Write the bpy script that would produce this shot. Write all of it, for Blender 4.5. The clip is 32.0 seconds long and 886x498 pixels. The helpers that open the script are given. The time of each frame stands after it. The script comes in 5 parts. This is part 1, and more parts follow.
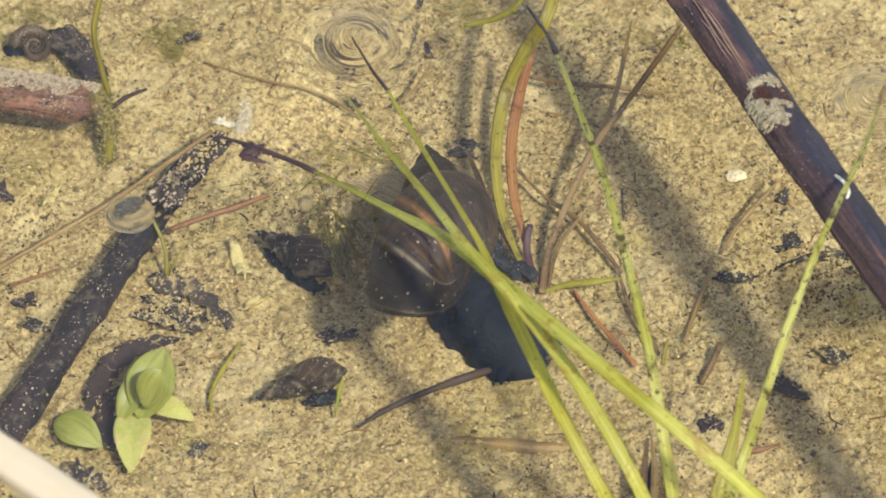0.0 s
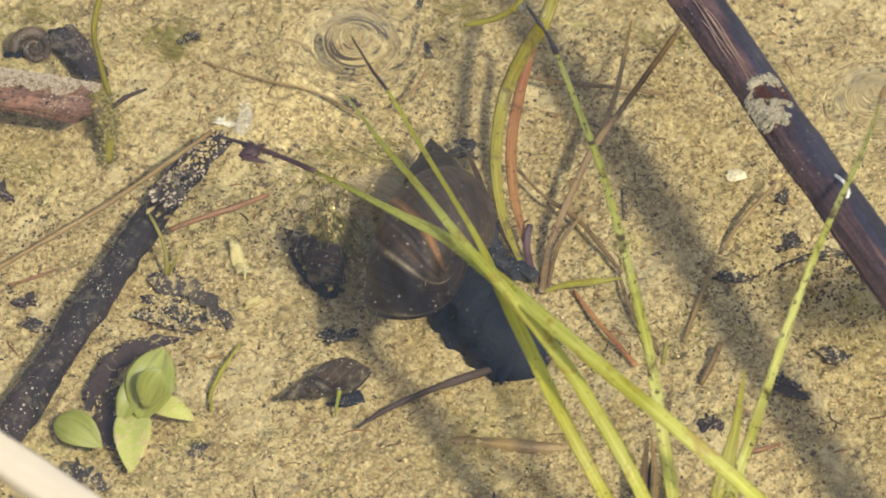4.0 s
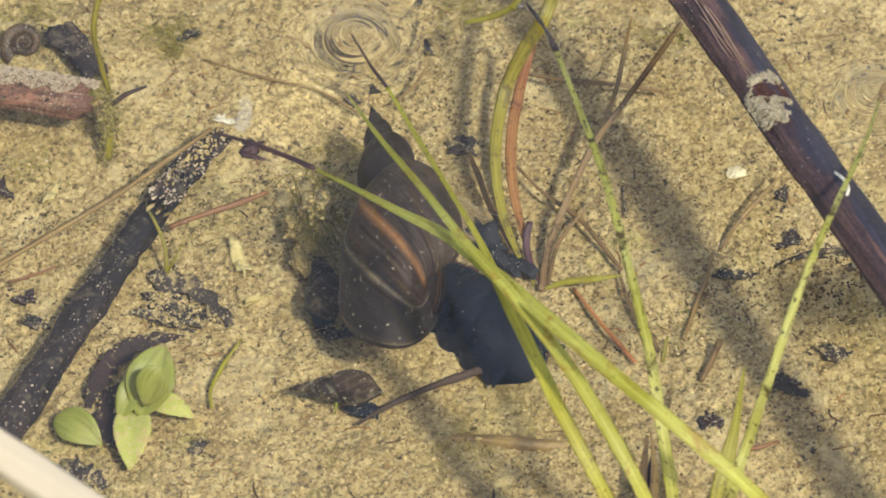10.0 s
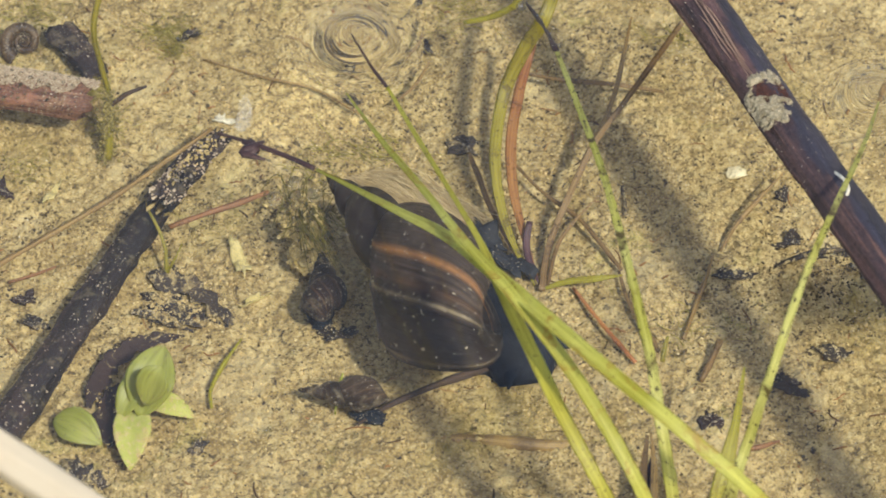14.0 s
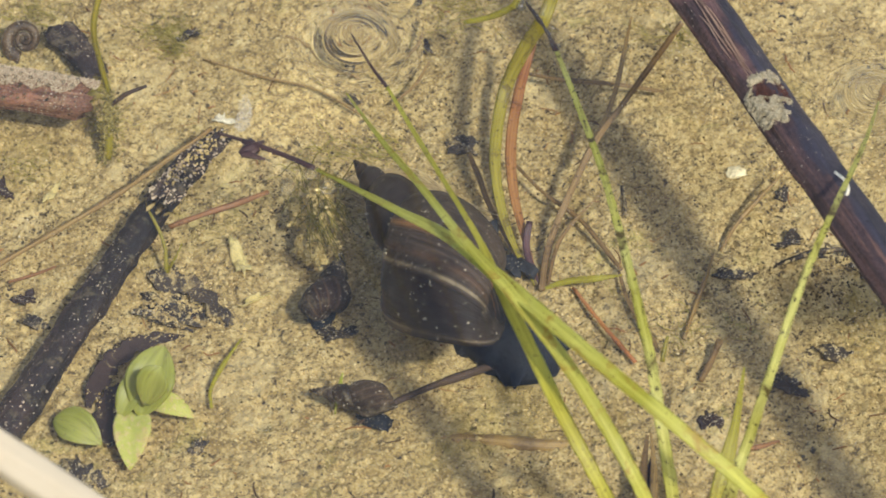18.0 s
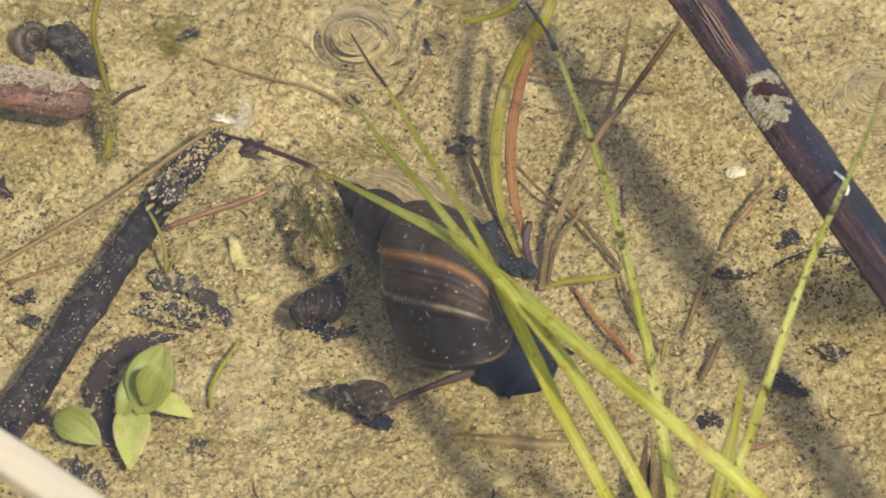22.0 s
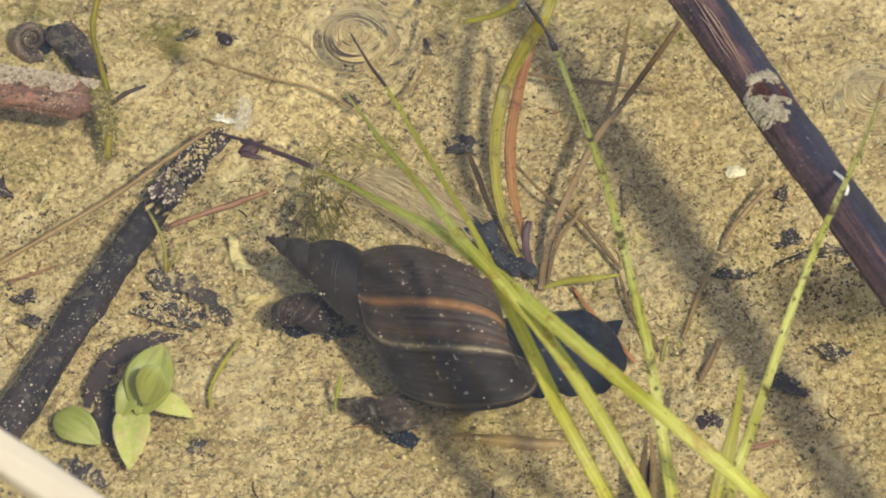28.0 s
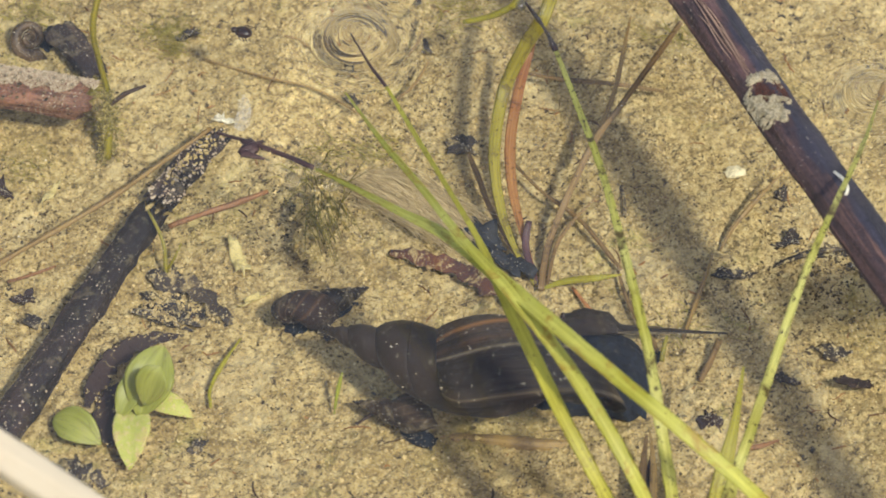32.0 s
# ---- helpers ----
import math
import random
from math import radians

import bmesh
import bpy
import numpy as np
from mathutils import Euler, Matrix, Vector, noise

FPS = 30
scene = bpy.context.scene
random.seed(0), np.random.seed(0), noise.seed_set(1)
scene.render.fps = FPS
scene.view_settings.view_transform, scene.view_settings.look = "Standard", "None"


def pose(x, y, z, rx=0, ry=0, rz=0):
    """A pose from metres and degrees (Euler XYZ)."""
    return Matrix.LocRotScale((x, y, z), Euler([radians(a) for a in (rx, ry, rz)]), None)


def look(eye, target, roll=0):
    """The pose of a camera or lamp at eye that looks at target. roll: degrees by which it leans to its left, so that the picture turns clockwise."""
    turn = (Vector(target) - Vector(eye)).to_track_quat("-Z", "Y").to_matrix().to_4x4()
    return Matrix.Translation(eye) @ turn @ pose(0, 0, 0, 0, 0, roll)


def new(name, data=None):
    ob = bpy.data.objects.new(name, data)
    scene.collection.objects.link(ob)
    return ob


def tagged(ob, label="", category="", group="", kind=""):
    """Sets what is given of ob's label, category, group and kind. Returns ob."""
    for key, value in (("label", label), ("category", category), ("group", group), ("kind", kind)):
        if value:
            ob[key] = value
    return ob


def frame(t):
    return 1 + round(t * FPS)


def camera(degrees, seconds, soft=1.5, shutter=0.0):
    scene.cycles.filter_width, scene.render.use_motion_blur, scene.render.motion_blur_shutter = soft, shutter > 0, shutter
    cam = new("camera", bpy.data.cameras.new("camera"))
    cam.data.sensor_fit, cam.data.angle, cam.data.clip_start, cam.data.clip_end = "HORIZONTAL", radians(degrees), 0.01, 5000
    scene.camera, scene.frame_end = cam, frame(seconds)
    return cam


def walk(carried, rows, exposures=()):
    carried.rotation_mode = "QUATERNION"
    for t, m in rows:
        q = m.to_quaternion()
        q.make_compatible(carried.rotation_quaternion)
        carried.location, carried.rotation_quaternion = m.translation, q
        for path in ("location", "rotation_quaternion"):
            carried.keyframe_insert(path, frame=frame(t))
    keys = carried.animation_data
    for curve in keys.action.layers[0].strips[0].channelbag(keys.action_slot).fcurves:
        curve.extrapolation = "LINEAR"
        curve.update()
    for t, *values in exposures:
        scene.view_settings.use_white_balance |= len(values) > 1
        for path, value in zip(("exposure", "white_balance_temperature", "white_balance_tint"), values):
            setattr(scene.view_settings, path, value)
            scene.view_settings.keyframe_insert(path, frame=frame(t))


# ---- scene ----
MM = 0.001          # all lengths below are in millimetres
DEPTH = 30.0        # water depth over the bed

# ---- camera: on a tripod above the bank, knocked slightly between 6 and 9 s ----
cam = camera(8.072, 32.0, soft=1.75)
EYE = Vector((0.0, -0.66913, 0.74314))
cam.data.dof.use_dof, cam.data.dof.focus_distance, cam.data.dof.aperture_fstop = True, 0.992, 46.0     # focused on the bed


def aim(right, up):
    """The tripod's pose, turned by small angles in degrees."""
    return look(EYE, (0, 0, 0)) @ pose(0, 0, 0, up, -right, 0)


walk(cam, [(t, aim(-a / 193.9, b / 193.9)) for t, a, b in (
    (0.0, 0.5, 5), (3.5, 0.5, 5), (5.5, 0, 3.8), (6.0, 0, 4), (6.5, 0, 3.5), (7.0, 1.5, -0.5), (7.5, -9.5, 8.5),
    (8.0, -7, -0.8), (8.5, 3.5, -11.3), (9.0, -0.5, -0.6), (9.5, 0, 0), (12.0, 0, 0), (21.0, -0.5, -0.7),
    (25.5, -1.3, -1), (32.0, -1.4, -1))], exposures=[(0, 0.86), (6, 0.83), (9, 0.80), (13, 0.76), (19, 0.73), (24, 0.74), (28, 0.77), (32, 0.78)])

# ---- light ----
SUN = Vector((0.45, -0.70, 1.0)).normalized()
world = bpy.data.worlds.new("sky")
scene.world = world
world.use_nodes = True
wt = world.node_tree
wt.nodes.clear()
sky = wt.nodes.new("ShaderNodeTexSky")
sky.sky_type, sky.sun_disc = "NISHITA", False
sky.sun_elevation = math.asin(SUN.z)
sky.sun_rotation = math.atan2(SUN.x, SUN.y)
sky.dust_density, sky.ozone_density = 2.0, 0.8
back = wt.nodes.new("ShaderNodeBackground")
back.inputs["Strength"].default_value = 0.15
wout = wt.nodes.new("ShaderNodeOutputWorld")
wt.links.new(sky.outputs[0], back.inputs[0])
wt.links.new(back.outputs[0], wout.inputs[0])
sun = new("sun", bpy.data.lights.new("sun", "SUN"))
sun.data.energy, sun.data.angle, sun.data.color = 2.0, radians(3.4), (1.0, 0.95, 0.80)
sun.matrix_world = look(SUN * 5, (0, 0, 0))


# ---- materials ----
class Mat:
    """A small builder of node materials."""

    def __init__(self, name, rough=0.6, spec=0.4):
        self.m = bpy.data.materials.new(name)
        self.m.use_nodes = True
        self.t = self.m.node_tree
        self.t.nodes.clear()
        self.out = self.node("ShaderNodeOutputMaterial")
        self.b = self.node("ShaderNodeBsdfPrincipled")
        self.b.inputs["Roughness"].default_value = rough
        self.b.inputs["Specular IOR Level"].default_value = spec
        self.link(self.b.outputs[0], self.out.inputs[0])
        self.co = self.node("ShaderNodeTexCoord").outputs["Object"]

    def node(self, kind):
        return self.t.nodes.new(kind)

    def link(self, a, b):
        self.t.links.new(a, b)

    def scaled(self, co, sx, sy, sz):
        n = self.node("ShaderNodeMapping")
        n.inputs["Scale"].default_value = (sx, sy, sz)
        self.link(co, n.inputs[0])
        return n.outputs[0]

    def noise(self, size, detail=4, rough=0.6, co=None, distort=0.0):
        """Noise whose lumps are about that many millimetres across."""
        n = self.node("ShaderNodeTexNoise")
        n.inputs["Scale"].default_value = 1000.0 / size
        n.inputs["Detail"].default_value = detail
        n.inputs["Roughness"].default_value = rough
        n.inputs["Distortion"].default_value = distort
        self.link(co or self.co, n.inputs["Vector"])
        return n.outputs[0]

    def cells(self, size, co=None, out="Distance"):
        n = self.node("ShaderNodeTexVoronoi")
        n.inputs["Scale"].default_value = 1000.0 / size
        self.link(co or self.co, n.inputs["Vector"])
        return n.outputs[out]

    def ramp(self, fac, *stops):
        n = self.node("ShaderNodeValToRGB")
        e = n.color_ramp.elements
        while len(e) < len(stops):
            e.new(0.5)
        for el, (p, c) in zip(e, stops):
            el.position = p
            el.color = (c, c, c, 1) if isinstance(c, (int, float)) else (*c, 1)
        self.link(fac, n.inputs[0])
        return n.outputs[0]

    def mix(self, fac, a, b, mode="MIX"):
        n = self.node("ShaderNodeMix")
        n.data_type, n.blend_type = "RGBA", mode
        for sock, v in ((n.inputs[0], fac), (n.inputs[6], a), (n.inputs[7], b)):
            if isinstance(v, (int, float)):
                sock.default_value = v if sock.type == "VALUE" else (v, v, v, 1)
            elif isinstance(v, tuple):
                sock.default_value = (*v, 1)
            else:
                self.link(v, sock)
        return n.outputs[2]

    def color(self, v):
        if isinstance(v, tuple):
            self.b.inputs["Base Color"].default_value = (*v, 1)
        else:
            self.link(v, self.b.inputs["Base Color"])
        return self

    def rough(self, v):
        self.link(v, self.b.inputs["Roughness"])
        return self

    def bump(self, height, mm, strength=1.0):
        n = self.node("ShaderNodeBump")
        n.inputs["Distance"].default_value = mm * MM
        n.inputs["Strength"].default_value = strength
        self.link(height, n.inputs["Height"])
        self.link(n.outputs[0], self.b.inputs["Normal"])
        return self

    def glow_through(self, amount, tint):
        """Light that passes through thin leaves."""
        tr = self.node("ShaderNodeBsdfTranslucent")
        if isinstance(tint, tuple):
            tr.inputs[0].default_value = (*tint, 1)
        else:
            self.link(tint, tr.inputs[0])
        mx = self.node("ShaderNodeMixShader")
        mx.inputs[0].default_value = amount
        self.link(self.b.outputs[0], mx.inputs[1])
        self.link(tr.outputs[0], mx.inputs[2])
        self.link(mx.outputs[0], self.out.inputs[0])
        return self


def mat_bed():
    m = Mat("pale_silt", 0.95, 0.12)
    big = m.noise(34, 3, 0.55)
    mid = m.noise(7.5, 5, 0.7, distort=0.5)
    floc = m.noise(2.0, 4, 0.7, distort=0.3)
    fine = m.noise(0.75, 3, 0.7)
    c = m.ramp(big, (0.3, (0.402, 0.302, 0.124)), (0.5, (0.494, 0.380, 0.170)), (0.7, (0.570, 0.446, 0.211)))
    c = m.mix(m.ramp(mid, (0.38, 0.7), (0.54, 0.0)), c, (0.300, 0.214, 0.083))
    c = m.mix(m.ramp(floc, (0.36, 0.7), (0.50, 0.0)), c, (0.205, 0.142, 0.060))
    c = m.mix(m.ramp(floc, (0.54, 0.0), (0.68, 0.5)), c, (0.70, 0.59, 0.32))
    c = m.mix(m.ramp(fine, (0.37, 0.7), (0.50, 0.0)), c, (0.120, 0.085, 0.042))
    c = m.mix(m.ramp(fine, (0.55, 0.0), (0.68, 0.3)), c, (0.76, 0.66, 0.40))
    patch = m.ramp(m.noise(10, 4, 0.65), (0.40, 0.15), (0.58, 1.0))
    specks = m.ramp(m.noise(0.95, 2, 0.5, distort=0.15), (0.60, 0.0), (0.64, 0.9))
    c = m.mix(m.mix(1.0, specks, patch, "MULTIPLY"), c, (0.030, 0.023, 0.024))
    crumb = m.ramp(m.noise(2.1, 4, 0.65, distort=0.8), (0.57, 0.0), (0.62, 0.8))
    drifts = m.ramp(m.noise(15, 4, 0.7, distort=0.6), (0.47, 0.0), (0.60, 1.0))
    c = m.mix(m.mix(1.0, crumb, drifts, "MULTIPLY"), c, (0.095, 0.068, 0.034))
    bleach = m.ramp(m.noise(11, 3, 0.6, distort=0.4), (0.56, 0.0), (0.68, 0.45))
    c = m.mix(bleach, c, (0.66, 0.55, 0.30))
    alga = m.ramp(m.noise(48, 3, 0.6, distort=0.6), (0.56, 0.0), (0.70, 0.42))
    c = m.mix(alga, c, (0.27, 0.22, 0.06))
    moss = m.ramp(m.noise(17, 4, 0.7, distort=1.0), (0.60, 0.0), (0.72, 0.35))
    c = m.mix(moss, c, (0.30, 0.30, 0.06))
    m.color(c)
    m.bump(m.mix(0.5, fine, floc), 0.6, 0.8)
    return m.m


def mat_grain(name, a, b, rough=0.8):
    m = Mat(name, rough, 0.3)
    g = m.node("ShaderNodeNewGeometry").outputs["Random Per Island"]
    m.color(m.ramp(g, (0.0, a), (1.0, b)))
    m.bump(m.noise(0.6), 0.15)
    return m.m


def mat_blade(name, base, light, blotch, thru=0.35, spots=0.5, rough=0.42, freckles=0.62):
    """Grass: fine lengthwise veins, lighter and darker zones, brown blotches."""
    m = Mat(name, rough, 0.5)
    uv = m.node("ShaderNodeTexCoord").outputs["UV"]
    vein = m.noise(80, 2, 0.5, m.scaled(uv, 2.0, 1.0, 1))
    zone = m.noise(14, 3, 0.6)
    c = m.mix(m.ramp(zone, (0.35, 0.0), (0.65, 1.0)), base, light)
    c = m.mix(m.ramp(vein, (0.38, 0.40), (0.55, 0.0)), c, tuple(v * 0.55 for v in base))
    sep = m.node("ShaderNodeSeparateXYZ")
    m.link(uv, sep.inputs[0])
    c = m.mix(m.ramp(sep.outputs[0], (0.19, 0.0), (0.25, 0.35), (0.31, 0.0)), c, tuple(min(0.8, v * 1.25) for v in light))
    rot = m.noise(150, 4, 0.7, m.scaled(uv, 0.5, 1.0, 1), 0.4)
    c = m.mix(m.ramp(rot, (0.54, 0.0), (0.64, 0.85 * spots)), c, tuple(v * 0.8 for v in blotch))
    c = m.mix(m.ramp(m.noise(0.9, 3, 0.6), (freckles, 0.0), (freckles + 0.06, 0.6 if freckles > 0.61 else 0.95)), c, tuple(v * 0.5 for v in blotch))
    c = m.mix(m.ramp(m.noise(5.5, 4, 0.7, distort=0.5), (0.56, 0.0), (0.66, spots)), c, blotch)
    m.color(c)
    m.bump(vein, 0.25, 0.6)
    if thru:
        m.glow_through(thru, c)
    return m.m


def mat_bark(name, dark, mid, pale, along=0.06, rough=0.55, dust=0.0, patches=0.7, flank=None):
    """Dead reed or wood, fibres along local X; an optional last colour tints one long side."""
    m = Mat(name, rough, 0.45)
    st = m.scaled(m.co, along, 1, 1)
    fib = m.mix(0.5, m.noise(1.3, 5, 0.65, st), m.noise(0.5, 4, 0.6, m.scaled(m.co, along * 0.5, 1, 1)))
    zone = m.noise(9, 4, 0.65, m.scaled(m.co, 0.22, 1, 1))
    c = m.ramp(fib, (0.36, dark), (0.52, mid), (0.66, pale))
    c = m.mix(m.ramp(zone, (0.45, 0.0), (0.56, patches)), c, tuple(v * 0.75 for v in dark))
    c = m.mix(m.ramp(m.noise(0.55, 3, 0.7), (0.36, 0.6), (0.52, 0.0)), c, tuple(v * 0.4 for v in dark))
    c = m.mix(m.ramp(m.noise(5, 4, 0.7, m.scaled(m.co, 0.5, 1, 1)), (0.56, 0.0), (0.66, 0.6)), c, tuple(v * 1.5 for v in mid))
    if flank:
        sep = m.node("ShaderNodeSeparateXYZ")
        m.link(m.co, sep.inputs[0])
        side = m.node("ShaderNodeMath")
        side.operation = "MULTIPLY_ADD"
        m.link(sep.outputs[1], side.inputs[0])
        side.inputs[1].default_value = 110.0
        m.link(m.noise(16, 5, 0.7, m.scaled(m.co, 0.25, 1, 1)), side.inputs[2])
        flank_mix = m.mix(m.ramp(m.noise(1.1, 4, 0.7, st), (0.40, 0.0), (0.68, 0.6)), flank, tuple(v * 3.2 for v in flank))
        c = m.mix(m.ramp(side.outputs[0], (0.50, 0.0), (0.58, 0.85)), c, flank_mix)
    pits = m.ramp(m.cells(2.6), (0.08, 1.0), (0.16, 0.0))
    c = m.mix(m.mix(1.0, pits, m.ramp(m.noise(12), (0.45, 0.0), (0.6, 1.0)), "MULTIPLY"), c, tuple(v * 0.35 for v in dark))
    if dust:
        c = m.mix(m.ramp(m.noise(2.2, 5, 0.7), (0.54, 0.0), (0.64, dust)), c, (0.42, 0.35, 0.20))
    m.color(c)
    m.rough(m.ramp(m.noise(5), (0.3, rough - 0.15), (0.7, rough + 0.25)))
    m.bump(m.mix(0.4, fib, m.noise(0.8, 4, 0.7)), 0.8, 0.9)
    return m.m


def mat_shell(name, dark, mid, band, pale, bands, ridge=0.955, silt=(0.60, 0.75, 0.4)):
    """Horny snail shell; growth bands follow the turns (u of the UV map), dust and algae lie over it."""
    m = Mat(name, 0.55, 0.25)
    uv = m.node("ShaderNodeTexCoord").outputs["UV"]
    sep = m.node("ShaderNodeSeparateXYZ")
    m.link(uv, sep.inputs[0])
    lines = m.noise(9, 3, 0.6, m.scaled(uv, 1.0, 0.02, 1))
    c = m.ramp(lines, (0.32, dark), (0.55, mid), (0.75, tuple(v * 1.5 for v in mid)))
    wob = m.node("ShaderNodeMath")
    wob.operation = "MULTIPLY_ADD"
    m.link(m.noise(60, 2, 0.5), wob.inputs[0])
    wob.inputs[1].default_value = 0.014
    m.link(sep.outputs[0], wob.inputs[2])
    u = wob.outputs[0]
    for at, half, amount, col in bands:
        r = m.ramp(u, (at - half, 0.0), (at, amount), (at + half, 0.0))
        c = m.mix(r, c, band if col == "band" else pale)
    c = m.mix(m.ramp(m.noise(13, 4, 0.65), (0.47, 0.0), (0.62, 0.7)), c, tuple(v * 0.6 for v in dark))
    c = m.mix(m.ramp(u, (ridge, 0.0), (ridge + 0.012, 0.6), (0.97, 0.5), (0.994, 0.15)), c, tuple(v * 0.5 for v in dark))
    c = m.mix(m.ramp(m.noise(1.0, 2, 0.5), (0.66, 0.0), (0.72, 0.7)), c, (0.36, 0.32, 0.24))
    c = m.mix(m.ramp(u, (0.27, 0.6), (0.30, 0.0)), c, tuple(v * 0.5 for v in dark))
    c = m.mix(m.ramp(m.noise(6, 5, 0.75, distort=0.8), (silt[0], 0.0), (silt[1], silt[2])), c, (0.20, 0.16, 0.10))
    m.color(c)
    m.rough(m.ramp(m.noise(4), (0.3, 0.42), (0.7, 0.72)))
    m.bump(m.mix(0.35, lines, m.noise(2.4, 4, 0.6, distort=0.4)), 0.9, 0.9)
    return m.m


def mat_plain(name, a, b, size, rough=0.6, bump=0.2, spec=0.4, thru=0.0, mottle=0.6):
    m = Mat(name, rough, spec)
    n = m.noise(size, 5, 0.65)
    c = m.mix(m.ramp(n, (0.35, 0.0), (0.65, 1.0)), a, b)
    c = m.mix(m.ramp(m.noise(size * 0.22, 3, 0.6), (0.36, mottle), (0.5, 0.0)), c, tuple(v * 0.5 for v in a))
    m.color(c)
    m.bump(m.noise(size * 0.3, 4, 0.65), bump, 0.8)
    if thru:
        m.glow_through(thru, c)
    return m.m


def mat_scrap(name, a, b, cover):
    """Rotten leaf, partly hidden by fallen silt."""
    m = Mat(name, 0.7, 0.35)
    c = m.mix(m.ramp(m.noise(6, 5, 0.65), (0.35, 0.0), (0.65, 1.0)), a, b)
    c = m.mix(m.ramp(m.noise(2.6, 5, 0.7, distort=0.6), (cover, 0.0), (cover + 0.12, 0.9)), c, (0.46, 0.35, 0.15))
    c = m.mix(m.ramp(m.noise(0.8, 3, 0.65), (cover + 0.03, 0.0), (cover + 0.09, 0.8)), c, (0.50, 0.40, 0.20))
    m.color(c)
    m.bump(m.noise(1.6, 4, 0.65), 0.5, 0.8)
    return m.m


def mat_water():
    m = Mat("still_water", 0.02, 0.5)
    m.t.nodes.remove(m.b)
    clear = m.node("ShaderNodeBsdfTransparent")
    clear.inputs[0].default_value = (0.97, 0.985, 0.97, 1)
    gl = m.node("ShaderNodeBsdfGlossy")
    gl.inputs["Roughness"].default_value = 0.03
    fr = m.node("ShaderNodeFresnel")
    fr.inputs["IOR"].default_value = 1.33
    bp = m.node("ShaderNodeBump")
    bp.inputs["Distance"].default_value = 0.5 * MM
    bp.inputs["Strength"].default_value = 0.25
    m.link(m.noise(26, 2, 0.5), bp.inputs["Height"])
    m.link(bp.outputs[0], gl.inputs["Normal"])
    m.link(bp.outputs[0], fr.inputs["Normal"])
    mx = m.node("ShaderNodeMixShader")
    m.link(fr.outputs[0], mx.inputs[0])
    veil = m.node("ShaderNodeBsdfDiffuse")
    veil.inputs[0].default_value = (0.62, 0.65, 0.68, 1)
    murk = m.node("ShaderNodeMixShader")
    murk.inputs[0].default_value = 0.021
    m.link(clear.outputs[0], murk.inputs[1])
    m.link(veil.outputs[0], murk.inputs[2])
    m.link(murk.outputs[0], mx.inputs[1])
    m.link(gl.outputs[0], mx.inputs[2])
    m.link(mx.outputs[0], m.out.inputs[0])
    return m.m


def mat_clear(name):
    """The skin of a gas bubble: clear in the middle, glossy towards its rim."""
    m = Mat(name, 0.0)
    m.t.nodes.remove(m.b)
    clear = m.node("ShaderNodeBsdfTransparent")
    clear.inputs[0].default_value = (0.93, 0.94, 0.93, 1)
    gl = m.node("ShaderNodeBsdfGlossy")
    gl.inputs["Roughness"].default_value = 0.06
    gl.inputs["Color"].default_value = (0.55, 0.55, 0.55, 1)
    lw = m.node("ShaderNodeLayerWeight")
    lw.inputs["Blend"].default_value = 0.5
    mx = m.node("ShaderNodeMixShader")
    m.link(m.ramp(lw.outputs["Facing"], (0.0, 0.06), (0.45, 0.10), (0.72, 0.75), (1.0, 0.95)), mx.inputs[0])
    m.link(clear.outputs[0], mx.inputs[1])
    m.link(gl.outputs[0], mx.inputs[2])
    m.link(mx.outputs[0], m.out.inputs[0])
    return m.m


def mat_ripple():
    """Rippled water: bends the view of the bed and mirrors the sky a little."""
    m = Mat("rippled_water", 0.02)
    m.t.nodes.remove(m.b)
    bend = m.node("ShaderNodeBsdfRefraction")
    bend.inputs["Color"].default_value = (0.93, 0.92, 0.88, 1)
    bend.inputs["IOR"].default_value = 1.33
    bend.inputs["Roughness"].default_value = 0.0
    gl = m.node("ShaderNodeBsdfGlossy")
    gl.inputs["Roughness"].default_value = 0.04
    fr = m.node("ShaderNodeFresnel")
    fr.inputs["IOR"].default_value = 1.33
    film = m.node("ShaderNodeBsdfDiffuse")      # a faint diffuse share, added to imitate light and dark on the rings
    film.inputs[0].default_value = (0.50, 0.44, 0.30, 1)
    a, b = m.node("ShaderNodeMixShader"), m.node("ShaderNodeMixShader")
    a.inputs[0].default_value = 0.04
    m.link(bend.outputs[0], a.inputs[1])
    m.link(film.outputs[0], a.inputs[2])
    m.link(fr.outputs[0], b.inputs[0])
    m.link(a.outputs[0], b.inputs[1])
    m.link(gl.outputs[0], b.inputs[2])
    m.link(b.outputs[0], m.out.inputs[0])
    return m.m


BED = mat_bed()
SAND = mat_grain("sand_grains", (0.46, 0.35, 0.15), (0.80, 0.68, 0.38))
DARKGRAIN = mat_grain("dark_grit", (0.022, 0.017, 0.014), (0.20, 0.14, 0.07), 0.8)
CRUST = mat_grain("silt_crust", (0.36, 0.27, 0.09), (0.66, 0.53, 0.26))
PALEDUST = mat_grain("pale_dust", (0.20, 0.16, 0.10), (0.56, 0.50, 0.38))
LITTER = mat_grain("leaf_litter", (0.045, 0.032, 0.018), (0.17, 0.12, 0.05))
CLUMP = mat_grain("golden_silt", (0.34, 0.25, 0.08), (0.74, 0.59, 0.28))
CAKE = mat_grain("caked_silt", (0.34, 0.25, 0.17), (0.64, 0.54, 0.40))
RUSTGRAIN = mat_grain("rust_bark", (0.055, 0.022, 0.017), (0.12, 0.052, 0.036))
GREYCRUST = mat_grain("grey_crust", (0.20, 0.16, 0.10), (0.50, 0.43, 0.30))
